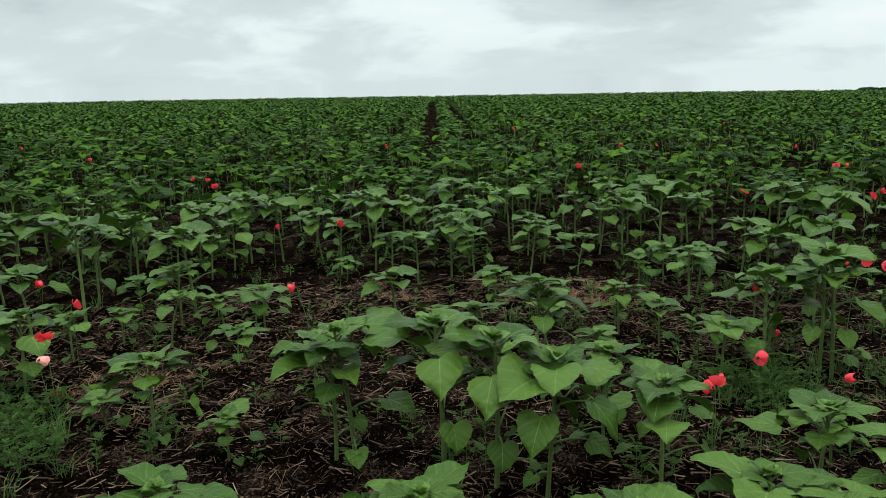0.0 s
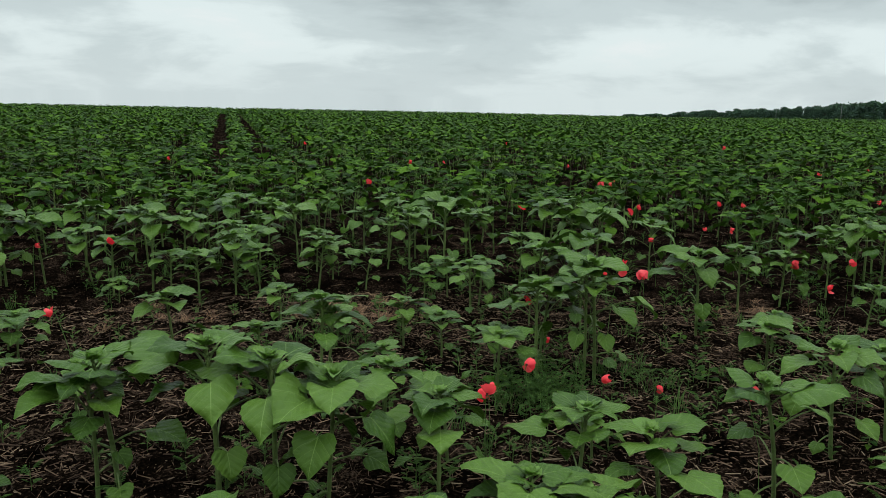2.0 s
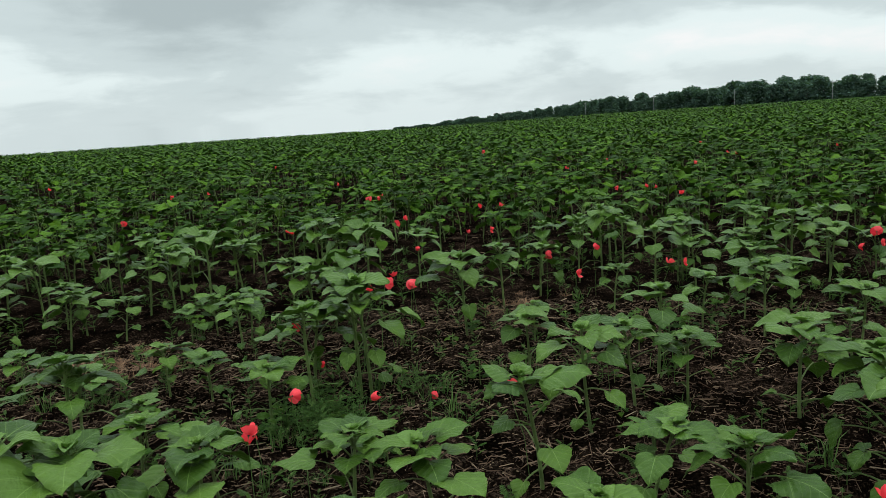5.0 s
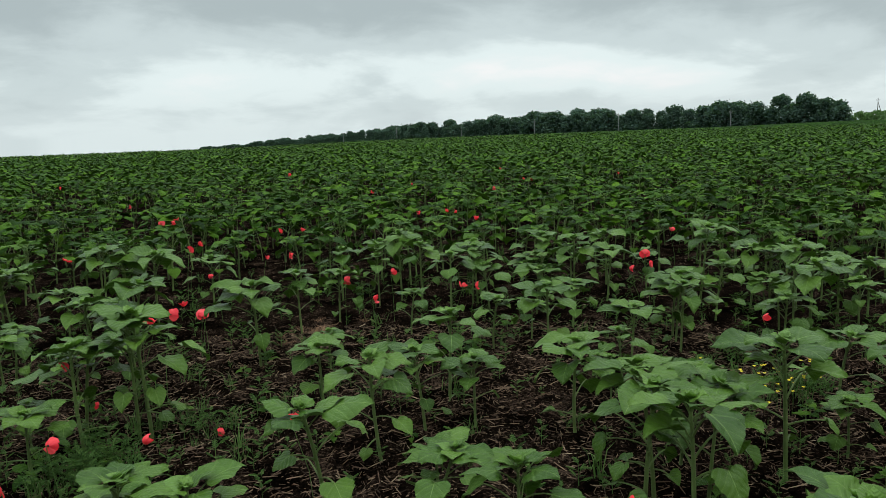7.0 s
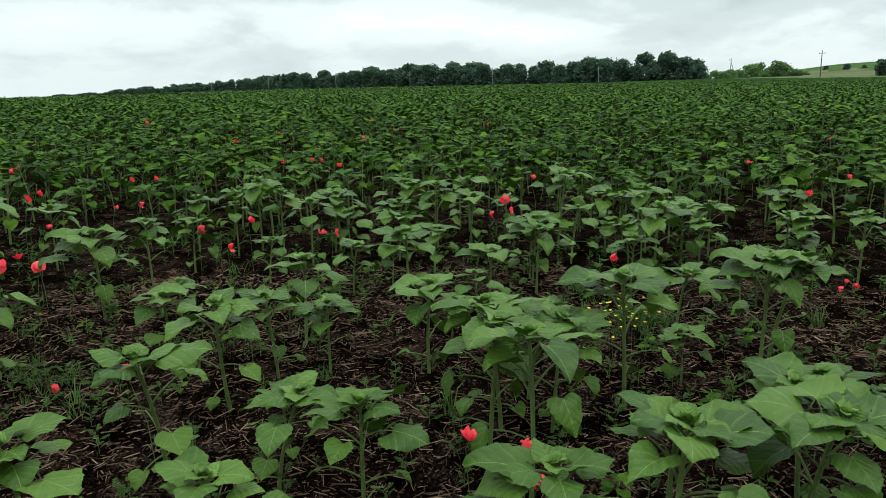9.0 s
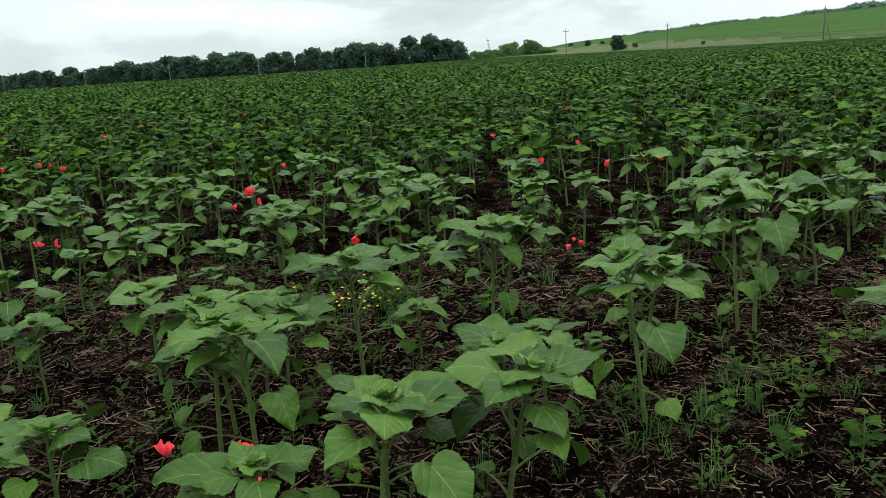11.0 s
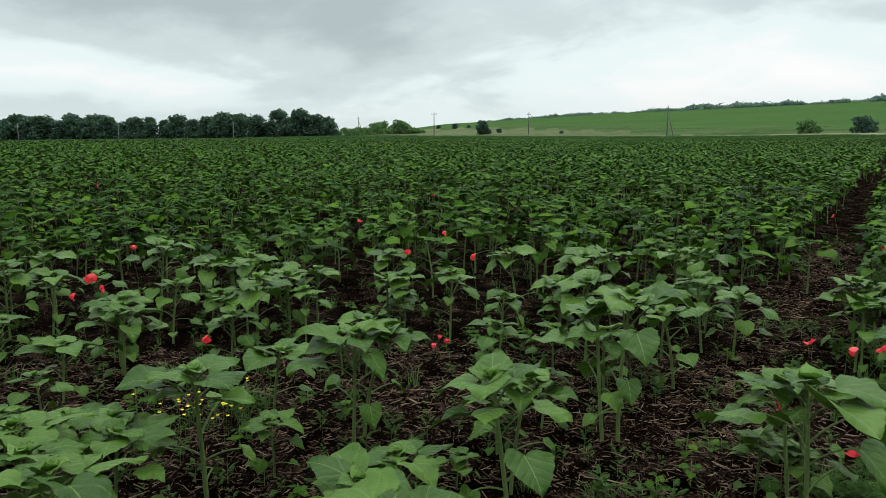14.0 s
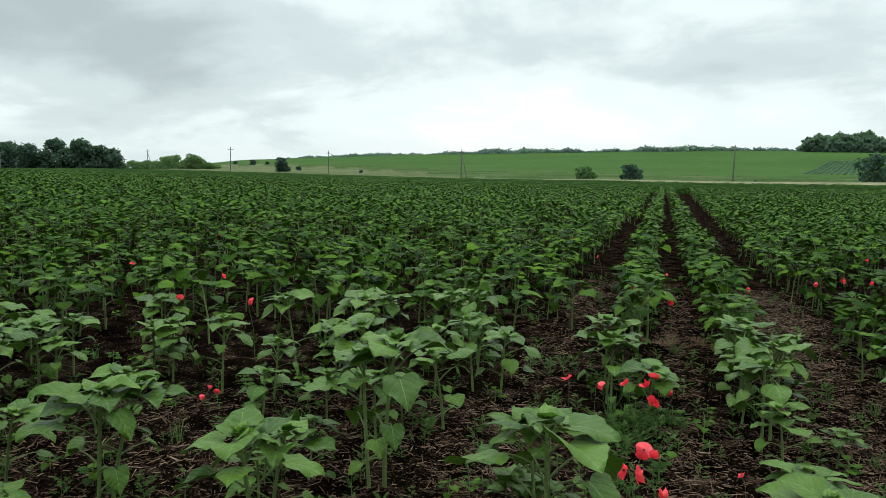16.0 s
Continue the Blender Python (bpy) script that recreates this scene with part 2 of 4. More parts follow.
M_TRACK = rough_material("dry_track", [(0.32, (0.08, 0.085, 0.045)), (0.5, (0.145, 0.138, 0.082)), (0.66, (0.22, 0.195, 0.125))], 0.4, 1.0, 0.4, 0.1, spec=0.02)
M_STRAW = rough_material("straw", [(0.1, (0.022, 0.013, 0.009)), (0.5, (0.105, 0.063, 0.042)), (0.8, (0.215, 0.142, 0.094)), (0.97, (0.38, 0.29, 0.20))], 40, 0.9, 0.3, 0.002, 0.8)
M_RUSSET = rough_material("dead_weed", [(0.2, (0.055, 0.026, 0.014)), (0.5, (0.125, 0.064, 0.034)), (0.9, (0.24, 0.145, 0.085))], 40, 0.9, 0.3, 0.002, 0.8)
M_BARK = rough_material("bark", [(0.3, (0.05, 0.042, 0.034)), (0.7, (0.13, 0.11, 0.09))], 6, 0.95, 0.8, 0.03)
M_POLE = rough_material("weathered_pole", [(0.3, (0.055, 0.052, 0.048)), (0.7, (0.11, 0.104, 0.095))], 8, 0.9, 0.5, 0.01)
M_CONCRETE = rough_material("pale_concrete", [(0.3, (0.13, 0.135, 0.13)), (0.7, (0.20, 0.20, 0.195))], 5, 0.85, 0.3, 0.01)
M_PETAL = petal_material()
M_CENTRE = rough_material("poppy_centre", [(0.3, (0.012, 0.012, 0.014)), (0.7, (0.03, 0.035, 0.022))], 90, 0.7, 0.4, 0.002)
M_YELLOW = rough_material("yellow_petal", [(0.3, (0.62, 0.46, 0.02)), (0.7, (0.78, 0.62, 0.05))], 60, 0.6, 0.3, 0.002)
M_PINK = rough_material("faded_petal", [(0.3, (0.72, 0.22, 0.18)), (0.7, (0.85, 0.42, 0.36))], 60, 0.6, 0.3, 0.002)


# ---- mesh helpers ----
def mesh_of(name, verts, faces, mats, index=None, uvs=None, smooth=True):
    me = bpy.data.meshes.new(name)
    me.from_pydata([tuple(v) for v in verts], [], [tuple(f) for f in faces])
    for m in mats:
        me.materials.append(m)
    if index is not None:
        me.polygons.foreach_set("material_index", np.array(index, dtype=np.int32))
    if uvs is not None:
        lay = me.uv_layers.new(name="blade")
        loops = np.zeros(len(me.loops), dtype=np.int32)
        me.loops.foreach_get("vertex_index", loops)
        lay.data.foreach_set("uv", np.array(uvs, dtype=np.float32)[loops].ravel())
    if smooth:
        me.polygons.foreach_set("use_smooth", np.ones(len(me.polygons), dtype=bool))
    me.update()
    return me


def tri_mesh(name, verts, tris, mats, index=None, smooth=False):
    """A big mesh straight from arrays of corners and triangles."""
    me = bpy.data.meshes.new(name)
    n, k = len(verts), len(tris)
    me.vertices.add(n)
    me.vertices.foreach_set("co", np.asarray(verts, dtype=np.float32).ravel())
    me.loops.add(3 * k)
    me.loops.foreach_set("vertex_index", np.asarray(tris, dtype=np.int32).ravel())
    me.polygons.add(k)
    me.polygons.foreach_set("loop_start", np.arange(0, 3 * k, 3, dtype=np.int32))
    for m in mats:
        me.materials.append(m)
    if index is not None:
        me.polygons.foreach_set("material_index", np.asarray(index, dtype=np.int32))
    me.polygons.foreach_set("use_smooth", np.full(k, smooth))
    me.update(calc_edges=True)
    return me


def part(name, me, parent, label=""):
    ob = new(name, me)
    ob.parent = parent
    return tagged(ob, label) if label else ob


def tube(points, radii, sides):
    """A tapered tube along points: corners and faces, open ends closed by a tip."""
    verts, faces = [], []
    points = [Vector(p) for p in points]
    for k, (p, r) in enumerate(zip(points, radii)):
        d = (points[min(k + 1, len(points) - 1)] - points[max(k - 1, 0)]).normalized()
        a = d.orthogonal().normalized() if abs(d.z) < 0.9 else Vector((1, 0, 0)).cross(d).normalized()
        b = d.cross(a)
        for s in range(sides):
            t = 2 * math.pi * s / sides
            verts.append(p + r * (math.cos(t) * a + math.sin(t) * b))
    for k in range(len(points) - 1):
        for s in range(sides):
            i, j = k * sides + s, k * sides + (s + 1) % sides
            faces.append((i, j, j + sides, i + sides))
    top = (len(points) - 1) * sides
    faces.append(tuple(range(top, top + sides)))
    return verts, faces


# half the outline of a heart-shaped blade one unit long, from the notch round the lobe to the tip
EDGE_T = (0.0, 0.06, 0.13, 0.20, 0.28, 0.38, 0.50, 0.62, 0.74, 0.85, 0.94, 1.0)
EDGE_X = (0.0, -0.07, -0.12, -0.11, -0.02, 0.12, 0.28, 0.44, 0.60, 0.77, 0.92, 1.0)
EDGE_Y = (0.0, 0.09, 0.20, 0.33, 0.43, 0.49, 0.48, 0.42, 0.32, 0.19, 0.065, 0.0)


def leaf_shape(rng, stalk, rise, length, tilt, droop, fold, rows=10, cols=2, stalk_sides=4, stalk_r=0.0033):
    """One leaf that grows along +x from the stem: an arching stalk and a heart-shaped toothed blade that bends down."""
    verts, faces, index, uvs = [], [], [], []
    n = 4 if stalk_sides > 2 else 2
    path = []
    for k in range(n + 1):
        t = k / n
        path.append(Vector((stalk * math.cos(rise) * t, 0, stalk * (math.sin(rise) * t - 0.30 * t * t))))
    if stalk_sides > 2:
        v, f = tube(path, [stalk_r * (1.25 - 0.5 * k / n) for k in range(n + 1)], stalk_sides)
        verts += v
        faces += f
        index += [1] * len(f)
        uvs += [(0.25, 0.1)] * len(v)
    else:
        for k in range(n + 1):
            verts += [path[k] + Vector((0, -stalk_r, 0)), path[k] + Vector((0, stalk_r, 0))]
            uvs += [(0.25, 0.1)] * 2
        for k in range(n):
            faces.append((2 * k, 2 * k + 1, 2 * k + 3, 2 * k + 2))
            index.append(1)
    start, base = len(verts), path[-1].copy()
    wide = rng.uniform(0.96, 1.24)
    twist, wave, cant, curl = rng.uniform(-0.4, 0.4), rng.uniform(0, 6), rng.uniform(-0.3, 0.3), rng.uniform(-0.15, 0.7)
    side_cols = [c / cols for c in range(-cols, cols + 1)]
    # the bent midrib, in steps
    steps = 16
    rib = [base]
    for k in range(steps):
        ang = tilt - droop * ((k + 0.5) / steps) ** 1.6
        rib.append(rib[-1] + Vector((math.cos(ang), 0, math.sin(ang))) * (length / steps))
    for k in range(rows + 1):
        t = k / rows
        for c in side_cols:
            tooth = 1 + (0.03 if k % 2 else -0.03) * (abs(c) == 1 and rows > 6)
            x = (1 - abs(c)) * t + abs(c) * float(np.interp(t, EDGE_T, EDGE_X))
            y = c * float(np.interp(t, EDGE_T, EDGE_Y)) * wide * tooth
            ang = tilt - droop * max(x, 0) ** 1.6
            d, nrm = Vector((math.cos(ang), 0, math.sin(ang))), Vector((-math.sin(ang), 0, math.cos(ang)))
            at = max(x, 0) * steps
            n = min(int(at), steps - 1)
            p = rib[n].lerp(rib[n + 1], at - n) + d * (min(x, 0) * length)
            lean = twist * x + cant
            lift = abs(y) * math.sin(fold) - curl * y * y
            lift += abs(c) ** 1.5 * (0.062 * math.sin(7 * t + wave + 2.1 * (c > 0)) + 0.034 * math.sin(17 * t + 3 * wave + 1.3 * (c > 0)))
            lift += 0.018 * math.sin(9 * x + wave) * abs(c)
            side = y * math.cos(fold)
            verts.append(p + length * (Vector((0, side * math.cos(lean), 0)) + nrm * (lift + side * math.sin(lean))))
            uvs.append((0.5 + y, x))
    m = len(side_cols)
    for k in range(rows):
        for c in range(m - 1):
            i = start + k * m + c
            faces.append((i, i + m, i + m + 1, i + 1))
            index.append(0)
    return verts, faces, index, uvs


# node height along the stem, stalk length, blade length, start tilt, droop (degrees), stalk rise
NODES = [
    (0.2, 0.120, 0.070, -14, 35, 24), (0.22, 0.110, 0.067, -20, 30, 26),
    (0.38, 0.185, 0.095, -42, 26, 34), (0.42, 0.180, 0.099, -30, 28, 36),
    (0.56, 0.190, 0.114, -26, 36, 46), (0.62, 0.190, 0.121, -10, 40, 50),
    (0.67, 0.185, 0.128, -18, 40, 48), (0.71, 0.175, 0.132, -6, 42, 50),
    (0.745, 0.155, 0.132, 2, 46, 54), (0.79, 0.148, 0.136, 7, 46, 54),
    (0.825, 0.136, 0.134, 11, 46, 54), (0.855, 0.120, 0.130, 14, 46, 54),
    (0.882, 0.102, 0.123, 16, 46, 54), (0.905, 0.084, 0.113, 19, 46, 54), (0.925, 0.066, 0.099, 22, 46, 55), (0.942, 0.048, 0.084, 25, 46, 56),
    (0.957, 0.034, 0.070, 30, 44, 58), (0.97, 0.024, 0.058, 36, 42, 60),
    (0.98, 0.016, 0.048, 44, 38, 64), (0.986, 0.011, 0.038, 54, 34, 70), (0.99, 0.008, 0.030, 62, 28, 75),
]
TALL = 0.56


def stem_path(rng, lean):
    bend = rng.uniform(0, 6.28)
    return lambda s: Vector((lean * math.cos(bend) * s * s, lean * math.sin(bend) * s * s, TALL * s))


def plant_shapes(seed, rows, cols, sides, skip=()):
    """All leaves of one plant, each turned and set at its node, and the stem's path."""
    rng = random.Random(seed)
    stem = stem_path(rng, rng.uniform(0.0, 0.10))
    turn = rng.uniform(0, 6.28)
    leaves = []
    for k, (s, stalk, length, tilt, droop, rise) in enumerate(NODES):
        if k in skip or (k < 2 and rng.random() < 0.5) or (2 <= k < 8 and rng.random() < 0.16) or (8 <= k < 15 and rng.random() < 0.12):
            continue
        az = turn + (k % 2) * math.pi + (k // 2) * 1.45 if k < 10 else turn + k * 2.4
        az += rng.uniform(-0.35, 0.35)
        g = rng.uniform(0.74, 1.16)
        v, f, i, u = leaf_shape(rng, stalk * g, radians(rise + rng.uniform(-8, 8)), length * g * rng.uniform(0.9, 1.08),
                                radians(tilt + (rng.uniform(-22, 18) if k < 8 else rng.uniform(-14, 12))), radians(droop + (rng.uniform(-14, 24) if k < 8 else rng.uniform(-18, 16))),
                                radians(rng.uniform(-4, 32)), rows, cols, sides)
        leaves.append((stem(s), az, v, f, i, u, k))
    return stem, leaves


def sunflower(seed, fine=(14, 3, 4)):
    """A young sunflower without a bloom: stem, leaves one by one, and the leafy bud."""
    root = new("sunflower_plant")
    stem, leaves = plant_shapes(seed, *fine)
    rng = random.Random(seed + 500)
    v, f = tube([stem(s) for s in (-0.05, 0.15, 0.4, 0.65, 0.85, 0.98)], [0.0086, 0.0080, 0.0074, 0.0067, 0.0058, 0.0046], 7)
    part("stem", mesh_of("stem", v, f, [M_STEM]), root, "upright pale green hairy stem")
    for at, az, v, f, i, u, k in leaves:
        me = mesh_of("leaf", v, f, [M_YOUNG if k >= 17 else M_LEAF, M_STEM], i, u)
        ob = part("leaf", me, root)
        ob.matrix_basis = Matrix.Translation(at) @ Matrix.Rotation(az, 4, "Z")
    verts, faces, index, uvs = [], [], [], []
    for b in range(7):
        v, f, i, u = leaf_shape(rng, 0.006, 1.2, rng.uniform(0.022, 0.042), radians(72 - 6 * b), radians(25), 0.35, 3, 1, 3, 0.002)
        r = Matrix.Translation(stem(0.985)) @ Matrix.Rotation(b * 2.4, 4, "Z")
        n = len(verts)
        verts += [r @ Vector(q) for q in v]
        faces += [tuple(n + q for q in t) for t in f]
        index += i
        uvs += u
    part("bud", mesh_of("bud", verts, faces, [M_YOUNG, M_STEM], index, uvs), root, "closed light green leafy bud")
    return root


def cheap_plant(seed, rows, cols, sides, skip, stem_sides):
    """The same plant as plain arrays, for the crowd."""
    stem, leaves = plant_shapes(seed, rows, cols, sides, skip)
    verts, tris, index = [], [], []

    def add(v, f, i):
        n = len(verts)
        verts.extend(v)
        for face, mat in zip(f, i):
            for k in range(1, len(face) - 1):
                tris.append((n + face[0], n + face[k], n + face[k + 1]))
                index.append(mat)

    if stem_sides:
        v, f = tube([stem(s) for s in (0.0, 0.5, 0.98)], [0.0082, 0.0073, 0.005], stem_sides)
        add(v, f, [1] * len(f))
    for at, az, v, f, i, u, k in leaves:
        r = Matrix.Translation(at) @ Matrix.Rotation(az, 4, "Z")
        keep = [(face, mat) for face, mat in zip(f, i)]
        add([r @ Vector(q) for q in v], [q[0] for q in keep], [q[1] for q in keep])
    return np.array([tuple(v) for v in verts], dtype=np.float32), np.array(tris, dtype=np.int32), np.array(index, dtype=np.int32)


def kite_plant(seed, skip, stem):
    """A far plant: each leaf a folded kite at its true place."""
    rng = random.Random(seed)
    path, turn = stem_path(rng, rng.uniform(0, 0.06)), rng.uniform(0, 6.28)
    v, t, i = [], [], []
    for k, (s, stalk, length, tilt, droop, rise) in enumerate(NODES):
        if k in skip:
            continue
        az = turn + k * 2.4 + rng.uniform(-0.4, 0.4)
        d = Vector((math.cos(az), math.sin(az), 0))
        side = Vector((-d.y, d.x, 0))
        o = path(s) + d * stalk * 0.75 + Vector((0, 0, stalk * 0.35))
        dip = radians(tilt - 0.6 * droop + rng.uniform(-32, 22))
        ln = length * rng.uniform(0.78, 1.08)
        fwd = d * math.cos(dip) + Vector((0, 0, math.sin(dip)))
        side = side * math.cos(0.3) + Vector((0, 0, rng.uniform(-0.55, 0.55)))
        n, m = len(v), o + fwd * ln * 0.36
        v += [o - fwd * 0.08 * ln, m + side * ln * 0.5, o + fwd * ln, m - side * ln * 0.5]
        t += [(n, n + 1, n + 2), (n, n + 2, n + 3)]
        i += [0, 0]
    if stem:
        n = len(v)
        v += [Vector((-0.012, 0, 0)), Vector((0.012, 0, 0)), path(0.97)]
        t.append((n, n + 1, n + 2))
        i.append(1)
    return np.array([tuple(q) for q in v], np.float32), np.array(t, np.int32), np.array(i, np.int32)


def crowd(name, shapes, spots, mats, smooth=False):
    """spots: rows of x, y, z, turn, scale, tall. One mesh holds a shape at every spot."""
    rng = np.random.default_rng(7)
    pick = rng.integers(0, len(shapes), len(spots))
    vs, ts, ix, n = [], [], [], 0
    for k, (v, t, i) in enumerate(shapes):
        s = spots[pick == k]
        if not len(s):
            continue
        c, d = np.cos(s[:, 3])[:, None], np.sin(s[:, 3])[:, None]
        x, y, z = v[:, 0][None], v[:, 1][None], v[:, 2][None]
        sc = s[:, 4][:, None]
        out = np.stack([s[:, 0][:, None] + sc * (c * x - d * y), s[:, 1][:, None] + sc * (d * x + c * y), s[:, 2][:, None] + s[:, 5][:, None] * z], -1)
        vs.append(out.reshape(-1, 3))
        ts.append((t[None] + (np.arange(len(s)) * len(v))[:, None, None]).reshape(-1, 3) + n)
        ix.append(np.tile(i, len(s)))
        n += out.shape[0] * out.shape[1]
    return new(name, tri_mesh(name, np.concatenate(vs), np.concatenate(ts), mats, np.concatenate(ix), smooth))


# ---- the ground ----
EDGE_AZ = (-180, -60, -29, 0, 30, 42, 50, 57, 65, 72, 80, 140, 180)
EDGE_EL = (0.9, 0.85, 0.85, 1.02, 1.0, 0.78, 0.70, 0.64, 0.58, 0.42, 0.40, 0.40, 0.9)
CREST_AZ = (72, 76, 78, 81, 85, 92, 100, 108, 116, 122, 150, 175)
CREST_EL = (-0.5, -0.2, 0.05, 0.45, 0.68, 1.15, 1.50, 1.82, 2.08, 2.15, 2.1, 0.0)


def boundary(az):
    """How far the crop reaches, by bearing."""
    return np.interp(az, (-180, 28, 30, 73, 76, 80, 87, 97, 106, 116, 126, 140), (520, 520, 520, 232, 240, 236, 228, 192, 166, 140, 118, 95))


def ground_z(x, y):
    """The field is level near by, dips gently beyond a rise, and faces a hillside to the east and south."""
    x, y = np.asarray(x, float), np.asarray(y, float)
    d, az = np.hypot(x, y), np.degrees(np.arctan2(x, y))
    fall = d * np.tan(np.radians(np.interp(az, EDGE_AZ, EDGE_EL))) - 0.90
    z = -0.10 * np.logaddexp(0, fall / 0.10)
    # towards the south-east the field climbs a little
    rise = np.interp(az, (92, 97, 107, 116, 125, 140, 175), (0, 0.1, 0.55, 0.75, 1.15, 1.3, 0))
    z = z + rise * np.clip((d - 25) / np.interp(az, (97, 107, 116, 126), (167, 138, 115, 94)), 0, 1.3) ** 1.5
    # past the crop a low bank carries the dry track
    past = d - boundary(az)
    up = np.clip((past - 0.5) / 5, 0, 1) * (1 - np.clip((past - 14) / 45, 0, 1))
    z = z + np.interp(az, (93, 98, 106, 125, 140), (0, 0.45, 0.65, 0.65, 0)) * up * up * (3 - 2 * up)
    crest = np.interp(az, CREST_AZ, CREST_EL, left=-9, right=-9)
    s = np.clip((d - 240) / 660, 0, 1)
    low = np.interp(az, (80, 96, 107, 116, 125), (-0.36, -0.36, -0.2, -0.08, 0.1))
    hill = 1.4 + np.minimum(d, 900) * np.tan(np.radians(low + (crest - low) * s ** 0.75))
    mix = np.clip((d - 215) / 60, 0, 1) * (crest > -0.45) * np.clip((az - 73) / 3, 0, 1)
    mix = mix * mix * (3 - 2 * mix)
    return z * (1 - mix) + hill * mix


ROW_U, ROW_V = Vector((0.932, -0.363)), Vector((0.363, 0.932))

rings = np.concatenate([np.linspace(0.05, 8, 120), np.geomspace(8.15, 60, 50), np.geomspace(62, 300, 84), np.geomspace(304, 1000, 100), np.geomspace(1100, 4500, 10)])
spokes = 420
ang = np.linspace(0, 2 * np.pi, spokes, endpoint=False)
gx, gy = rings[:, None] * np.sin(ang)[None], rings[:, None] * np.cos(ang)[None]
gz = ground_z(gx, gy)
for i in range(len(rings)):
    if rings[i] > 30:
        break
    for j in range(spokes):
        q = Vector((gx[i, j], gy[i, j], 0))
        gz[i, j] += 0.03 * noise.noise(q * 2.3) + 0.03 * noise.noise(q * 7.0) + (0.028 * noise.noise(q * 19) if rings[i] < 9 else 0)
gv = np.stack([gx, gy, gz], -1).reshape(-1, 3)


def surface_z(x, y):
    """Height of the ground sheet itself, with its lumps."""
    r, a = np.hypot(x, y), np.mod(np.arctan2(x, y), 2 * np.pi) / (2 * np.pi) * spokes
    i = np.clip(np.searchsorted(rings, r) - 1, 0, len(rings) - 2)
    j = np.floor(a).astype(int)
    u, w = (r - rings[i]) / (rings[i + 1] - rings[i]), a - j
    j, jj = j % spokes, (j + 1) % spokes
    return (1 - u) * ((1 - w) * gz[i, j] + w * gz[i, jj]) + u * ((1 - w) * gz[i + 1, j] + w * gz[i + 1, jj])


k, j = np.meshgrid(np.arange(len(rings) - 1), np.arange(spokes), indexing="ij")
a, b = k * spokes + j, k * spokes + (j + 1) % spokes
gt = np.concatenate([np.stack([a, b, b + spokes], -1).reshape(-1, 3), np.stack([a, b + spokes, a + spokes], -1).reshape(-1, 3)])
mid = gv[gt].mean(1)
md, maz = np.hypot(mid[:, 0], mid[:, 1]), np.degrees(np.arctan2(mid[:, 0], mid[:, 1]))
gi = np.zeros(len(gt), dtype=np.int32)
gi[(md > boundary(maz))] = 1
bank_from = boundary(maz) + np.interp(maz, (76, 90, 97, 108, 130), (420, 150, 60, 22, 16)) * (1 + 0.3 * np.sin(maz * 2.7))
gi[(maz > 73) & (md > bank_from) & (maz < 176)] = 3
gi[(maz > 73) & (md > np.interp(maz, (76, 85, 97, 110, 130), (700, 565, 390, 320, 310)) + 14 * np.sin(maz * 1.9)) & (maz < 176)] = 2
gi[(maz > 94) & (maz < 150) & (md > boundary(maz) + 3) & (md < boundary(maz) + 7)] = 4
ground = new("ground", tri_mesh("ground", gv, gt, [M_SOIL, M_DRY, M_HILL, M_BANK, M_TRACK], gi, True))
tagged(ground, "dark brown tilled soil running out to dry grass and a green hillside", "ground", kind="structure")

# ---- the sunflowers ----
# x, y, height of the poppy blooms
POPPY_SPOTS_A = [(-1.69, 3.04, 0.3), (-1.71, 3.14, 0.36), (-6.66, 12.33, 0.5), (-2.17, 4.02, 0.36), (-1.76, 3.27, 0.05), (-1.83, 3.66, 0.36), (-4.96, 10.91, 0.43), (-2.64, 8.18, 0.43), (-2.48, 8.12, 0.43), (-2.22, 7.52, 0.44), (-1.3, 5.9, 0.32), (-0.78, 3.89, 0.36), (-0.73, 5.26, 0.45), (-0.88, 12.18, 0.43), (0.93, 11.69, 0.43), (1.3, 14.01, 0.55), (1.56, 8.76, 0.44), (2.71, 11.71, 0.43), (3.18, 11.47, 0.43), (6.1, 16.78, 0.43), (0.97, 2.62, 0.3), (0.88, 2.35, 0.42), (2.59, 6.54, 0.43), (1.59, 3.74, 0.36), (1.14, 2.65, 0.4), (1.73, 3.79, 0.1), (5.19, 11.25, 0.39), (4.05, 7.89, 0.5), (2.02, 3.88, 0.45), (4.31, 8.18, 0.43)]
POPPY_SPOTS_B = [(4.45, 8.39, 0.43), (4.58, 8.61, 0.43), (2.05, 3.81, 0.45), (1.44, 2.61, 0.33), (2.21, 3.93, 0.45), (3.48, 6.16, 0.43), (3.72, 6.46, 0.43), (3.11, 5.12, 0.38), (2.01, 3.11, 0.05), (4.03, 5.83, 0.31), (8.94, 12.64, 0.6), (4.63, 6.51, 0.43), (3.97, 5.38, 0.4), (4.8, 6.37, 0.43), (1.86, 2.28, 0.36), (3.77, 4.37, 0.32), (8.21, 9.3, 0.43), (3.57, 3.82, 0.3), (4.01, 4.13, 0.38), (9.66, 9.93, 0.43), (6.58, 6.51, 0.43), (2.71, 2.68, 0.3), (6.85, 6.35, 0.43), (6.9, 6.21, 0.43), (4.01, 3.42, 0.36), (5.38, 4.52, 0.6), (9.73, 8.07, 0.43), (13.83, 11.43, 0.43), (4.08, 3.37, 0.36), (11.44, 8.85, 0.43)]
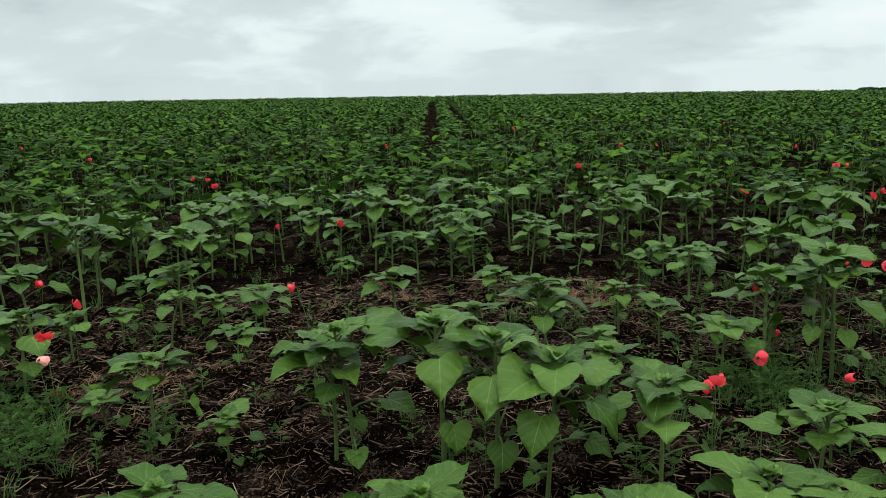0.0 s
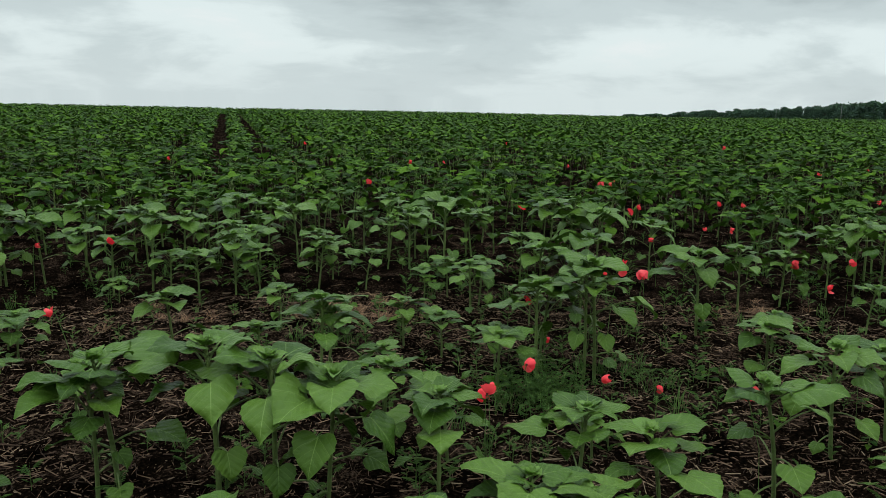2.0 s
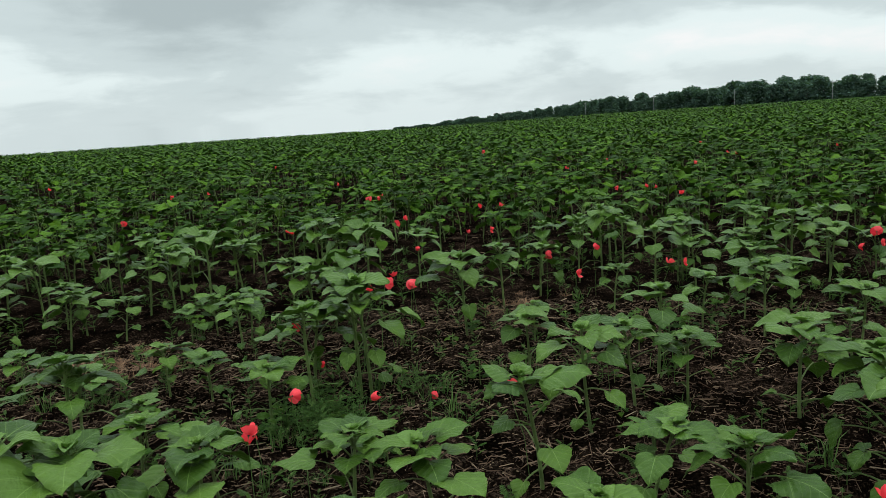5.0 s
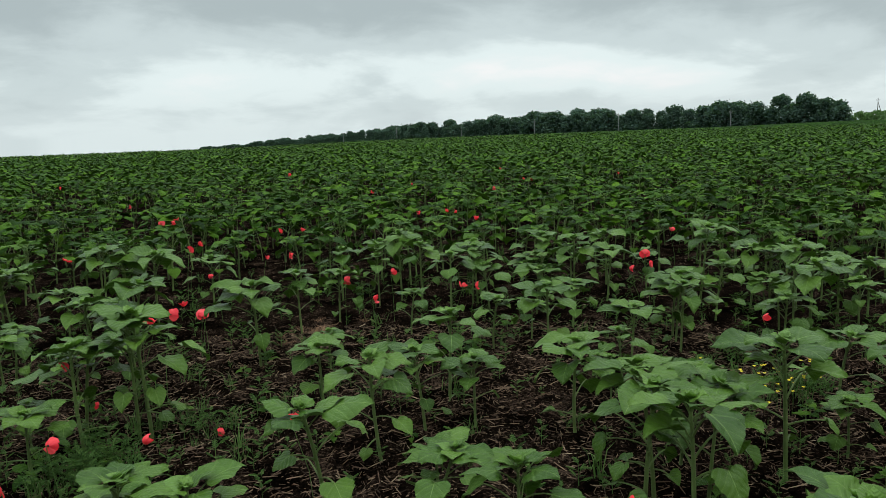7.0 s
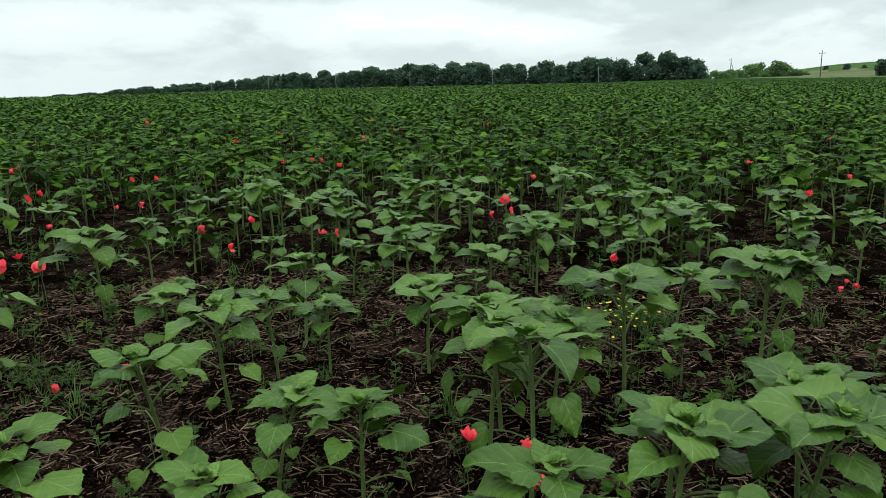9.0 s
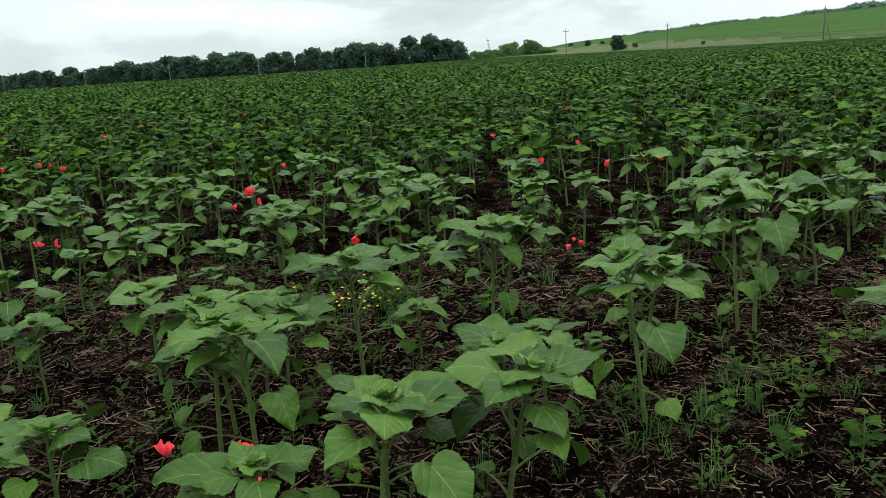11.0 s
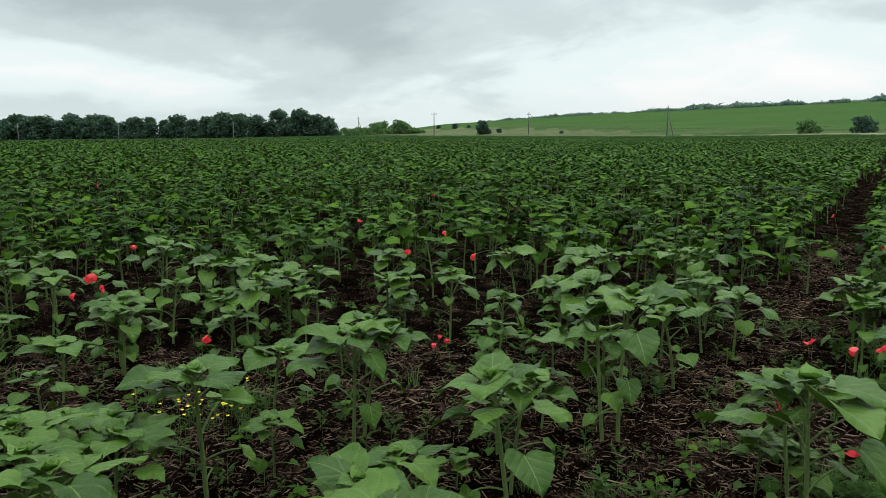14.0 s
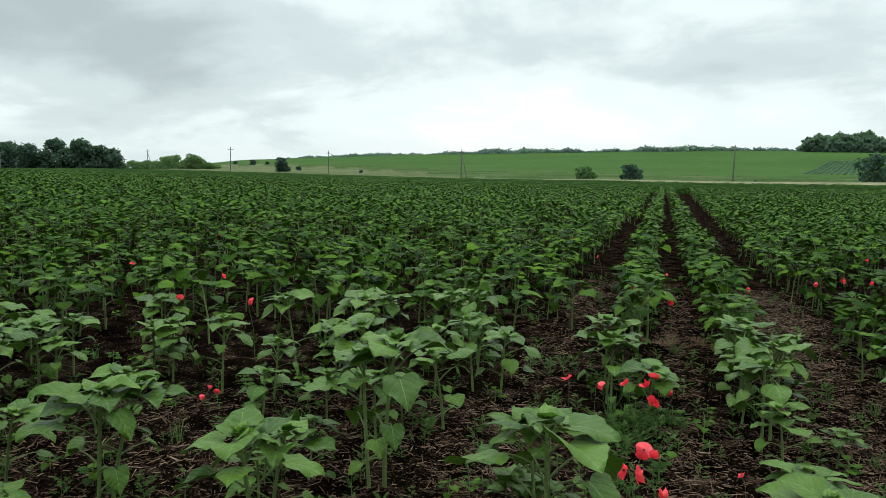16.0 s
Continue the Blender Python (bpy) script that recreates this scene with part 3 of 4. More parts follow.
POPPY_SPOTS_C = [(11.34, 8.6, 0.43), (13.31, 8.02, 0.43), (5.11, 2.82, 0.38), (5.43, 2.88, 0.43), (5.67, 2.98, 0.31), (6.73, 3.37, 0.43), (2, 0.93, 0.42), (2.25, 0.9, 0.3), (2.16, 0.81, 0.25), (4.44, 1.59, 0.35), (8.98, 2, 0.42), (6.87, 1.02, 0.43), (13.24, 1.92, 0.36), (8.11, 0.93, 0.43), (5.37, 0.53, 0.1), (5.62, 0.54, 0.08), (5.47, 0.47, 0.1), (6.83, 0.49, 0.43), (7.16, 0.26, 0.43), (7.31, 0.1, 0.38), (13.32, -3.8, 0.43), (3.78, -1.1, 0.4), (5.48, -1.69, 0.19), (11.51, -3.69, 0.32), (4.96, -1.72, 0.3), (3.8, -1.37, 0.2), (7.8, -2.93, 0.43), (4.9, -1.86, 0.32), (3.6, -1.42, 0.35), (4.92, -1.99, 0.3)]
POPPY_SPOTS_D = [(2.75, 4.6, 0.24), (2.79, 4.95, 0.24), (2.65, 4.43, 0.27), (2.7, 4.52, 0.27), (3.63, -1.47, 0.32), (3.79, -1.56, 0.36), (4.78, -1.97, 0.25), (4.9, -2.02, 0.36), (8.72, -3.6, 0.43), (7.89, -3.3, 0.28), (3.64, -1.54, 0.38), (5.08, -2.21, 0.22), (3.57, -1.57, 0.25), (7.84, -4.05, 0.43), (4.08, -2.14, 0.12), (8.55, -5.16, 0.39), (8.62, -5.55, 0.43), (10.6, -7.15, 0.43), (8.31, -5.65, 0.43)]
POPPY_SPOTS = POPPY_SPOTS_A + POPPY_SPOTS_B + POPPY_SPOTS_C + POPPY_SPOTS_D

# x, y, height of the single plants close to the camera, by sector
NEAR_PLANTS_A = [(-2.89, 4.88, 0.43), (-2.26, 4.03, 0.45), (-1.95, 3.84, 0.26), (-1.41, 2.98, 0.18), (-2.31, 4.98, 0.54), (-0.78, 1.78, 0.42), (-1.79, 4.1, 0.21), (-1.97, 4.82, 0.21), (-1.15, 2.82, 0.4), (-2.33, 5.89, 0.35), (-1.51, 4.06, 0.31), (-1.69, 5.46, 0.35), (-0.83, 2.7, 0.23), (-1.27, 4.26, 0.24), (-1.06, 3.75, 0.22), (-1.14, 4.47, 0.23), (-1.05, 4.3, 0.28), (-0.42, 2.7, 0.51), (-0.69, 5.35, 0.2), (-0.34, 2.66, 0.58), (-0.1, 1.74, 0.42), (-0.18, 5.35, 0.37), (-0.01, 2.53, 0.63), (0.06, 5.49, 0.48), (0.23, 5.48, 0.36), (0.17, 2.44, 0.61), (0.69, 6.1, 0.37), (0.34, 2.38, 0.56), (0.63, 4.34, 0.16), (1, 5.56, 0.3)]
NEAR_PLANTS_B = [(0.61, 2.77, 0.42), (0.98, 4.13, 0.3), (1.35, 5.16, 0.24), (0.47, 1.71, 0.42), (1.14, 3.89, 0.28), (1.52, 5.15, 0.3), (0.72, 2.36, 0.45), (0.85, 2.71, 0.33), (1.83, 5.48, 0.19), (1.68, 4.92, 0.34), (1.37, 3.67, 0.25), (1.26, 3.29, 0.36), (2.46, 5.81, 0.27), (1.61, 3.65, 0.49), (1.53, 3.46, 0.52), (0.8, 1.69, 0.45), (1.78, 3.45, 0.62), (1.15, 2.18, 0.42), (1.83, 3.43, 0.65), (1.42, 2.61, 0.23), (0.97, 1.72, 0.4), (1.34, 1.96, 0.42), (2.78, 3.98, 0.56), (3.81, 4.52, 0.4), (1.87, 2.1, 0.52), (2.39, 2.41, 0.5), (3.86, 3.78, 0.33), (2.74, 2.49, 0.42), (1.56, 1.4, 0.4), (2.24, 1.9, 0.3)]
NEAR_PLANTS_C = [(2, 1.69, 0.38), (2.94, 2.35, 0.37), (4, 3.15, 0.35), (4.31, 3.08, 0.27), (2.02, 1.33, 0.44), (3.15, 1.92, 0.46), (4.95, 2.39, 0.45), (2.66, 1.28, 0.54), (4.8, 2.29, 0.45), (2.84, 1.34, 0.55), (4.62, 2.16, 0.46), (3.48, 1.6, 0.34), (3.14, 1.39, 0.47), (5.52, 2.36, 0.43), (2.43, 0.98, 0.6), (2.96, 1.18, 0.49), (5.84, 2.14, 0.31), (2.02, 0.68, 0.45), (3.34, 1.04, 0.6), (5.85, 1.65, 0.48), (3.7, 0.92, 0.27), (2.36, 0.51, 0.5), (2.07, 0.42, 0.55), (3.99, 0.66, 0.58), (6.03, 0.99, 0.45), (4.17, 0.66, 0.56), (6.22, 0.94, 0.3), (6.05, 0.87, 0.45), (2.8, 0.26, 0.5), (2.51, 0.22, 0.55)]
NEAR_PLANTS_D = [(3.2, 0.24, 0.38), (3.7, 0.15, 0.16), (5.61, 0.15, 0.41), (3.68, -0.07, 0.53), (3.24, -0.11, 0.66), (5.7, -0.58, 0.43), (4.29, -0.45, 0.65), (4.28, -0.52, 0.72), (5.09, -0.87, 0.49), (6.55, -1.27, 0.59), (6.34, -1.24, 0.42), (3.86, -1.03, 0.25), (3.83, -1.14, 0.23), (3.65, -1.1, 0.55), (3.81, -1.19, 0.54), (3.29, -1.06, 0.67), (5.94, -2.08, 0.51), (5.96, -2.23, 0.47), (5.18, -2.1, 0.37), (5.89, -3.08, 0.52), (5.71, -3.21, 0.44), (4.4, -2.52, 0.36), (3.6, -2.18, 0.35), (4.51, -2.88, 0.2)]
NEAR_PLANTS = NEAR_PLANTS_A + NEAR_PLANTS_B + NEAR_PLANTS_C + NEAR_PLANTS_D

rng = np.random.default_rng(3)


BARE = [(0.77, 4.95, 0.5), (1.05, 4.35, 0.45), (1.35, 4.2, 0.35), (2.05, 3.6, 0.3), (-0.2, 4.9, 0.4), (5.1, -1.25, 0.5), (4.3, -1.0, 0.4), (6.6, -2.1, 0.6)]


def row_spots():
    """Plants in rows: the headland rows run along ROW_U, the main rows lie beyond them and run ahead."""
    out = []
    # the two rows beside the wheel track stand alone; past it the block goes on
    lanes = [0.11, -0.70] + [1.17 + 0.80 * n for n in range(15)] + [-1.78 - 0.80 * n for n in range(58)]
    for v in lanes:
        u = np.arange(-60, 130, 0.19 if -8 < v < 0.5 else 0.205)
        u = u + rng.normal(0, 0.06, len(u))
        vv = v + rng.normal(0, 0.07 if -0.9 < v < 0.5 else 0.11 if v < 0 else 0.21, len(u)) - (0.013 * np.clip(u - 7, 0, 40) if v < -1 else 0)
        out.append(np.stack([ROW_U.x * u + ROW_V.x * vv, ROW_U.y * u + ROW_V.y * vv], -1))
    for n in range(-150, 200):
        y = np.arange(-90, 150, 0.26)
        y = y + rng.normal(0, 0.06, len(y))
        x = 0.22 + 0.84 * n + (-0.05 if n < 0 else 0.0) + rng.normal(0, 0.07 if n in (-1, 0, 1) else 0.13, len(y)) - 0.008 * (y - 17)
        keep = ROW_V.x * x + ROW_V.y * y > 13.0
        out.append(np.stack([x, y], -1)[keep])
    return np.concatenate(out)


spots = row_spots()
dist, bear = np.hypot(spots[:, 0] - 0.3, spots[:, 1]), np.degrees(np.arctan2(spots[:, 0], spots[:, 1]))
lane = ROW_V.x * spots[:, 0] + ROW_V.y * spots[:, 1]
keep = (bear > -42) & (bear < 134) & (dist < 84) & (dist < boundary(bear) - 2) & (dist > 3.3)
strip = (lane < 0.9) & (bear > 60)
keep &= rng.random(len(spots)) > np.where(dist < 4.6, np.where(strip, 0.3, 0.4), np.where(dist < 6, 0.1, 0.03))
near = np.array([p[:2] for p in NEAR_PLANTS])
gap = np.full(len(spots), 9.0)
close = dist < 9
gap[close] = np.hypot(spots[close][:, None, 0] - near[None, :, 0], spots[close][:, None, 1] - near[None, :, 1]).min(1)
keep &= gap > 0.24
# bare patches of soil
for bx, by, br in BARE:
    keep &= np.hypot(spots[:, 0] - bx, spots[:, 1] - by) > br
# poppies grow in the gaps of the crop
bloom = np.array([p[:2] for p in POPPY_SPOTS])
in_strip = (bear > 75) & (dist > 5.6) & ((np.abs(lane - 0.11) < 0.25) | (np.abs(lane + 0.70) < 0.25))
patchy = np.flatnonzero(keep & (dist < 18) & ~in_strip)
for bx, by, bh in POPPY_SPOTS:
    eye = Vector((0.45, -0.1))
    way = Vector((bx, by)) - eye
    far = way.length
    way = way / far
    rel = spots[patchy] - np.array([bx, by])
    ahead, aside = -(rel[:, 0] * way.x + rel[:, 1] * way.y), np.abs(rel[:, 0] * way.y - rel[:, 1] * way.x)
    reach_in = min(1.5, max(0.25, (0.50 - bh) / (1.4 - bh) * far))
    keep[patchy[(aside < 0.23) & (ahead > -0.12) & (ahead < reach_in)]] = False
spots, dist = spots[keep], dist[keep]
tall = np.clip(rng.normal(0.47, 0.075, len(spots)) - np.where(dist < 5, 0.14, 0.0), 0.16, 0.64) / TALL
order = np.argsort(dist)
spots, dist, tall = spots[order], dist[order], tall[order]
full = np.column_stack([spots, ground_z(spots[:, 0], spots[:, 1]) - 0.005, rng.uniform(0, 6.283, len(spots)), tall ** 0.55 * rng.uniform(1.0, 1.26, len(spots)), tall])

SEEDS = (11, 23, 37, 41, 59, 67, 73, 89)
models = [sunflower(s) for s in SEEDS] + [sunflower(s, (7, 2, 3)) for s in (131, 137, 139, 149)]
singles = [(x, y, h / (TALL + (0.0 if math.hypot(x, y) < 2.4 else 0.015))) for x, y, h in NEAR_PLANTS]
extra = 285 - len(singles)
singles += [(r[0], r[1], r[5]) for r in full[:extra]]
full, dist = full[extra:], dist[extra:]
pick = random.Random(5)
for n, (x, y, s) in enumerate(singles):
    wide = s ** 0.55 * pick.uniform(1.0, 1.18)
    m = pose(x, y, float(ground_z(x, y)) - 0.01, pick.gauss(0, 3), pick.gauss(0, 3), pick.uniform(0, 360))
    if n < 8 or 0 <= n - len(NEAR_PLANTS) < 4:
        ob = models[n if n < 8 else 8 + n - len(NEAR_PLANTS)]
        ob.matrix_basis = m
    else:
        ob = copy_thing(models[pick.randrange(8) if n < len(NEAR_PLANTS) else pick.randrange(8, 12)], m)
    ob.scale = (wide, wide, s)
    size = "tall" if s > 1.0 else "young" if s > 0.6 else "small stunted"
    tagged(ob, f"{size} green sunflower plant with heart-shaped leaves in dark soil", "sunflower", "sunflower plants in rows")

closer = [cheap_plant(s, 7, 2, 3, (0, 18, 19, 20), 5) for s in (91, 92, 93, 94, 95, 96)]
mids = [cheap_plant(s, 4, 1, 2, (0, 15, 19, 20), 3) for s in (101, 102, 103, 104, 105, 106)]
fars = [kite_plant(s, (0, 1, 16, 17, 18, 19, 20), True) for s in range(201, 209)]
dots = [kite_plant(s, (0, 1, 2, 3, 4, 5, 6, 9, 11, 13, 15, 17, 18, 19, 20), False) for s in range(301, 309)]
for name, shapes, lo, hi, label in (("sunflower_rows_close", closer, 0, 8.2, "leafy green sunflower plants in close rows on dark soil"),
                                    ("sunflower_rows", mids, 8.2, 18, "dense rows of green sunflower plants in dark soil"),
                                    ("sunflower_rows_beyond", fars, 18, 58, "close-set green sunflower crop farther out in the field"),
                                    ("sunflower_rows_far", dots, 58, 999, "far green sunflower crop that merges into a canopy")):
    sel = full[(dist >= lo) & (dist < hi)]
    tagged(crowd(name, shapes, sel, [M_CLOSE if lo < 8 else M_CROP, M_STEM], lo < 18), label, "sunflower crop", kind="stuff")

# the closed canopy, where single plants melt together
c_az = np.radians(np.linspace(-46, 138, 560))
c_t = np.linspace(0, 1, 90)
reach = boundary(np.degrees(c_az)) - 1.0
lo = np.minimum(74.0, reach * 0.75)
cd = lo[None] * (reach / lo)[None] ** c_t[:, None]
cx, cy = cd * np.sin(c_az)[None], cd * np.cos(c_az)[None]
cz = ground_z(cx, cy) + 0.36 + np.random.default_rng(9).uniform(-0.12, 0.14, cx.shape)
cz[0] -= 0.5
cz[-1] -= 0.5
n_r, n_s = cx.shape
k, j = np.meshgrid(np.arange(n_r - 1), np.arange(n_s - 1), indexing="ij")
a, b = k * n_s + j, k * n_s + j + 1
ct = np.concatenate([np.stack([a, b, b + n_s], -1).reshape(-1, 3), np.stack([a, b + n_s, a + n_s], -1).reshape(-1, 3)])
canopy = new("crop_canopy", tri_mesh("crop_canopy", np.stack([cx, cy, cz], -1).reshape(-1, 3), ct, [M_FAR_CROP]))
tagged(canopy, "distant sunflower canopy, mottled dark and light green", "sunflower crop", kind="stuff")


# ---- the trees ----
def leaf_cards(rng, blobs, count, size):
    """Small leaf clumps scattered through the outer part of the blobs, denser to the outside."""
    b = np.array(blobs)
    w = b[:, 3] ** 2
    pick_b = rng.choice(len(b), count, p=w / w.sum())
    d = rng.normal(size=(count, 3))
    d /= np.linalg.norm(d, axis=1)[:, None]
    r = rng.uniform(0.2, 1.0, count) ** 0.45 * (1 + rng.normal(0, 0.17, count))
    c = b[pick_b, :3] + d * (r * b[pick_b, 3])[:, None] * np.array([1, 1, 0.85])
    a1 = rng.normal(size=(count, 3))
    a1 /= np.linalg.norm(a1, axis=1)[:, None]
    a2 = np.cross(a1, rng.normal(size=(count, 3)))
    a2 /= np.linalg.norm(a2, axis=1)[:, None]
    s = (size * rng.uniform(0.6, 1.4, count))[:, None]
    v = np.stack([c - a1 * s, c + a2 * s * 0.6, c + a1 * s, c - a2 * s * 0.7], 1).reshape(-1, 3)
    q = np.arange(count)[:, None] * 4
    t = np.concatenate([q + [[0, 1, 2]], q + [[0, 2, 3]]])
    return v, t


def tree(name, seed, high, wide, trunk, count, size, mat, lumps=14, low=0.25):
    rng_t = np.random.default_rng(seed)
    rr = random.Random(seed)
    root = new(name)
    verts, faces = [], []

    def limb(points, radii, sides):
        n = len(verts)
        v, f = tube(points, radii, sides)
        verts.extend(v)
        faces.extend(tuple(n + q for q in t) for t in f)

    limb([(0, 0, -0.3), (0.03 * high * rr.uniform(-1, 1), 0.02 * high, 0.35 * high), (0.04 * high * rr.uniform(-1, 1), 0, 0.75 * high)], [trunk, trunk * 0.75, trunk * 0.25], 7)
    blobs = []
    for n in range(lumps):
        t = low + (1 - low) * (n + 0.5) / lumps
        spread = wide * 0.5 * math.sin(math.pi * min(1, 0.22 + 0.72 * t)) ** 0.8
        a, r = n * 2.4 + rr.uniform(-0.4, 0.4), spread * rr.uniform(0.3, 0.9)
        size_b = wide * rr.uniform(0.12, 0.26)
        blobs.append((math.cos(a) * r, math.sin(a) * r, min(t * high, high - size_b * 0.8), size_b))
        if n % 2:
            limb([(0, 0, max(0.12, t - 0.25) * high), (math.cos(a) * r * 0.9, math.sin(a) * r * 0.9, min(t * high, high - size_b))], [trunk * 0.4, trunk * 0.1], 5)
    part("trunk", mesh_of("trunk", verts, faces, [M_BARK]), root, "grey-brown trunk with limbs")
    v, t = leaf_cards(rng_t, blobs, count, size)
    part("crown", tri_mesh("crown", v, t, [mat]), root, "uneven dense leafy crown")
    return root


def plant_at(ob, bearing, far, turn=0, scale=1.0, sink=0.0):
    x, y = far * math.sin(radians(bearing)), far * math.cos(radians(bearing))
    ob.matrix_basis = pose(x, y, float(ground_z(x, y)) - sink, 0, 0, turn)
    ob.scale = (scale, scale, scale)
    return ob


BELT_HIGH = (7.6, 7.0, 8.4, 6.6, 8.8)
belt_models = [tree("belt_tree", 60 + n, h, w, 0.22, 1900, 0.34, M_TREE, 26, 0.0) for n, (h, w) in enumerate(zip(BELT_HIGH, (6.4, 6.6, 6.2, 6.0, 5.8)))]
TOP_AZ = (25.2, 26.7, 28.9, 31, 33, 35.3, 38, 40.3, 42, 45.6, 48.3, 51, 58, 62, 63.8, 65.1, 66.4, 68, 69.2, 70.4, 71.6, 72.6, 73.5)
TOP_EL = (-1.05, -0.88, -0.78, -0.68, -0.48, -0.24, -0.12, 0.06, 0.28, 0.45, 0.6, 0.82, 1.0, 1.05, 1.0, 1.50, 1.0, 1.02, 1.45, 1.52, 1.25, 0.85, 0.5)
rr = random.Random(12)
belt = []
for off, start in ((0, 73.5), (4.5, 76.0)):
    y = start
    while y < 600:
        belt.append((236 + off + 0.16 * (y - 85) + rr.uniform(-1, 1), y))
        y += rr.uniform(4.2, 6.2) * (1 + 0.0016 * (y - 82))
for n, (x, y) in enumerate(belt):
    az, d = math.degrees(math.atan2(x, y)), math.hypot(x, y)
    k = n if n < 5 else rr.randrange(5)
    need = 1.4 + d * math.tan(radians(float(np.interp(az, TOP_AZ, TOP_EL)))) - float(ground_z(x, y)) + 0.3
    s = need / BELT_HIGH[k] * rr.uniform(0.64, 1.03)
    m = belt_models[k] if n < 5 else copy_thing(belt_models[k], Matrix())
    plant_at(m, az, d, rr.uniform(0, 360), s, 0.2).scale = (max(s, 0.8) * 1.18, max(s, 0.8) * 1.18, s)
    tagged(m, "dark green broad-leaved tree in a field shelter belt", "tree", "trees of the shelter belt")

# paler young trees beyond the end of the belt
pale = [tree("young_tree", 80 + n, h, w, 0.12, 1100, 0.36, M_TREE_PALE, 11, 0.02) for n, (h, w) in enumerate(((4.0, 6.4), (5.2, 6.4), (3.0, 6.8)))]
for n, (az, d, s) in enumerate(((76.2, 300, 1.0), (76.3, 305, 1.0), (75.2, 296, 1.0), (77.0, 302, 0.85), (77.6, 300, 1.05), (78.3, 304, 0.9), (74.0, 310, 0.8), (73.6, 300, 0.7), (79.2, 330, 0.55), (74.6, 299, 0.85), (75.7, 303, 0.9), (76.7, 298, 0.8), (77.3, 306, 1.0), (78.0, 299, 0.8), (78.7, 306, 0.8), (73.0, 306, 0.7))):
    m = pale[n] if n < 3 else copy_thing(pale[n % 3], Matrix())
    plant_at(m, az, d, n * 77, s, 0.2)
    tagged(m, "light green young tree on the field margin", "tree", "young trees on the margin")

dark = [tree("round_bush", 90 + n, h, w, 0.10, 1500, 0.30, mt, 13, 0.0) for n, (h, w, mt) in enumerate(((4.0, 5.4, M_TREE), (3.4, 5.0, M_TREE_PALE), (5.6, 6.6, M_TREE)))]
plant_at(dark[0], 109.0, 196, 20, 1.0, 0.1)
plant_at(dark[1], 105.85, 198, 70, 1.0, 0.1)
plant_at(dark[2], 124.7, 172, 10, 1.12, 0.1)
tagged(dark[0], "dense dark green round bush at the field edge", "bush", "bushes at the field edge")
tagged(dark[1], "lighter olive-green round bush at the field edge", "bush", "bushes at the field edge")
tagged(dark[2], "large dark green bush beside the track", "bush", "bushes at the field edge")
lone = tree("lone_tree", 97, 5.0, 6.4, 0.14, 1500, 0.34, M_TREE, 13, 0.03)
plant_at(lone, 83.7, 262, 0, 0.95, 0.1)
tagged(lone, "small dark green spreading tree in the dry grass", "tree")
for az, d, s in ((84.9, 300, 0.42), (81.6, 520, 0.9), (82.6, 560, 0.55), (80.4, 600, 0.7), (89.4, 270, 0.28), (117.4, 190, 0.25), (115.0, 195, 0.22)):
    b = plant_at(copy_thing(dark[0], Matrix()), az, d, az * 40, s, 0.1)
    tagged(b, "small green shrub on the dry slope", "bush", "shrubs on the slope")

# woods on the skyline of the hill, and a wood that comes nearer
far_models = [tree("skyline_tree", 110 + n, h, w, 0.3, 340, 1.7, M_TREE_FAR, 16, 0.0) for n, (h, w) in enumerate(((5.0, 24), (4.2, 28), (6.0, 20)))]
rr = random.Random(21)
az, n = 84.0, 0
while az < 121:
    for rowd in (905, 925):
        if rr.random() < 0.8:
            m = far_models[n] if n < 3 else copy_thing(far_models[rr.randrange(3)], Matrix())
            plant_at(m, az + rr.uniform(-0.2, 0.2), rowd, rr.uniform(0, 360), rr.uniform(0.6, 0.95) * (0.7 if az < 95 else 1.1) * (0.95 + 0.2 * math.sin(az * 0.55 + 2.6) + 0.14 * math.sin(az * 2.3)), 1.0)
            tagged(m, "tree on the distant skyline, haze put into its blue-green leaves", "tree", "trees on the skyline")
            n += 1
    az += rr.uniform(0.26, 0.42)
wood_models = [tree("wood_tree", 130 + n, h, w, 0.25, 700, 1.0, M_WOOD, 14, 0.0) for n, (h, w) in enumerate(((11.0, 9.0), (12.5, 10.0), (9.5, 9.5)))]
n = 0
for rowd, gain in ((872, 1.2), (884, 1.45), (896, 1.7)):
    az = 120.5
    while az < 129:
        m = wood_models[n] if n < 3 else copy_thing(wood_models[rr.randrange(3)], Matrix())
        plant_at(m, az, rowd + rr.uniform(-4, 4), rr.uniform(0, 360), rr.uniform(0.8, 1.0) * gain, 0.5)
        tagged(m, "green tree at the edge of a small wood", "tree", "trees of the wood")
        az += rr.uniform(0.5, 0.7)
        n += 1


# ---- power poles ----
def box(lo, hi):
    v = [(x, y, z) for x in (lo[0], hi[0]) for y in (lo[1], hi[1]) for z in (lo[2], hi[2])]
    f = [(0, 1, 3, 2), (4, 6, 7, 5), (0, 4, 5, 1), (2, 3, 7, 6), (0, 2, 6, 4), (1, 5, 7, 3)]
    return v, f


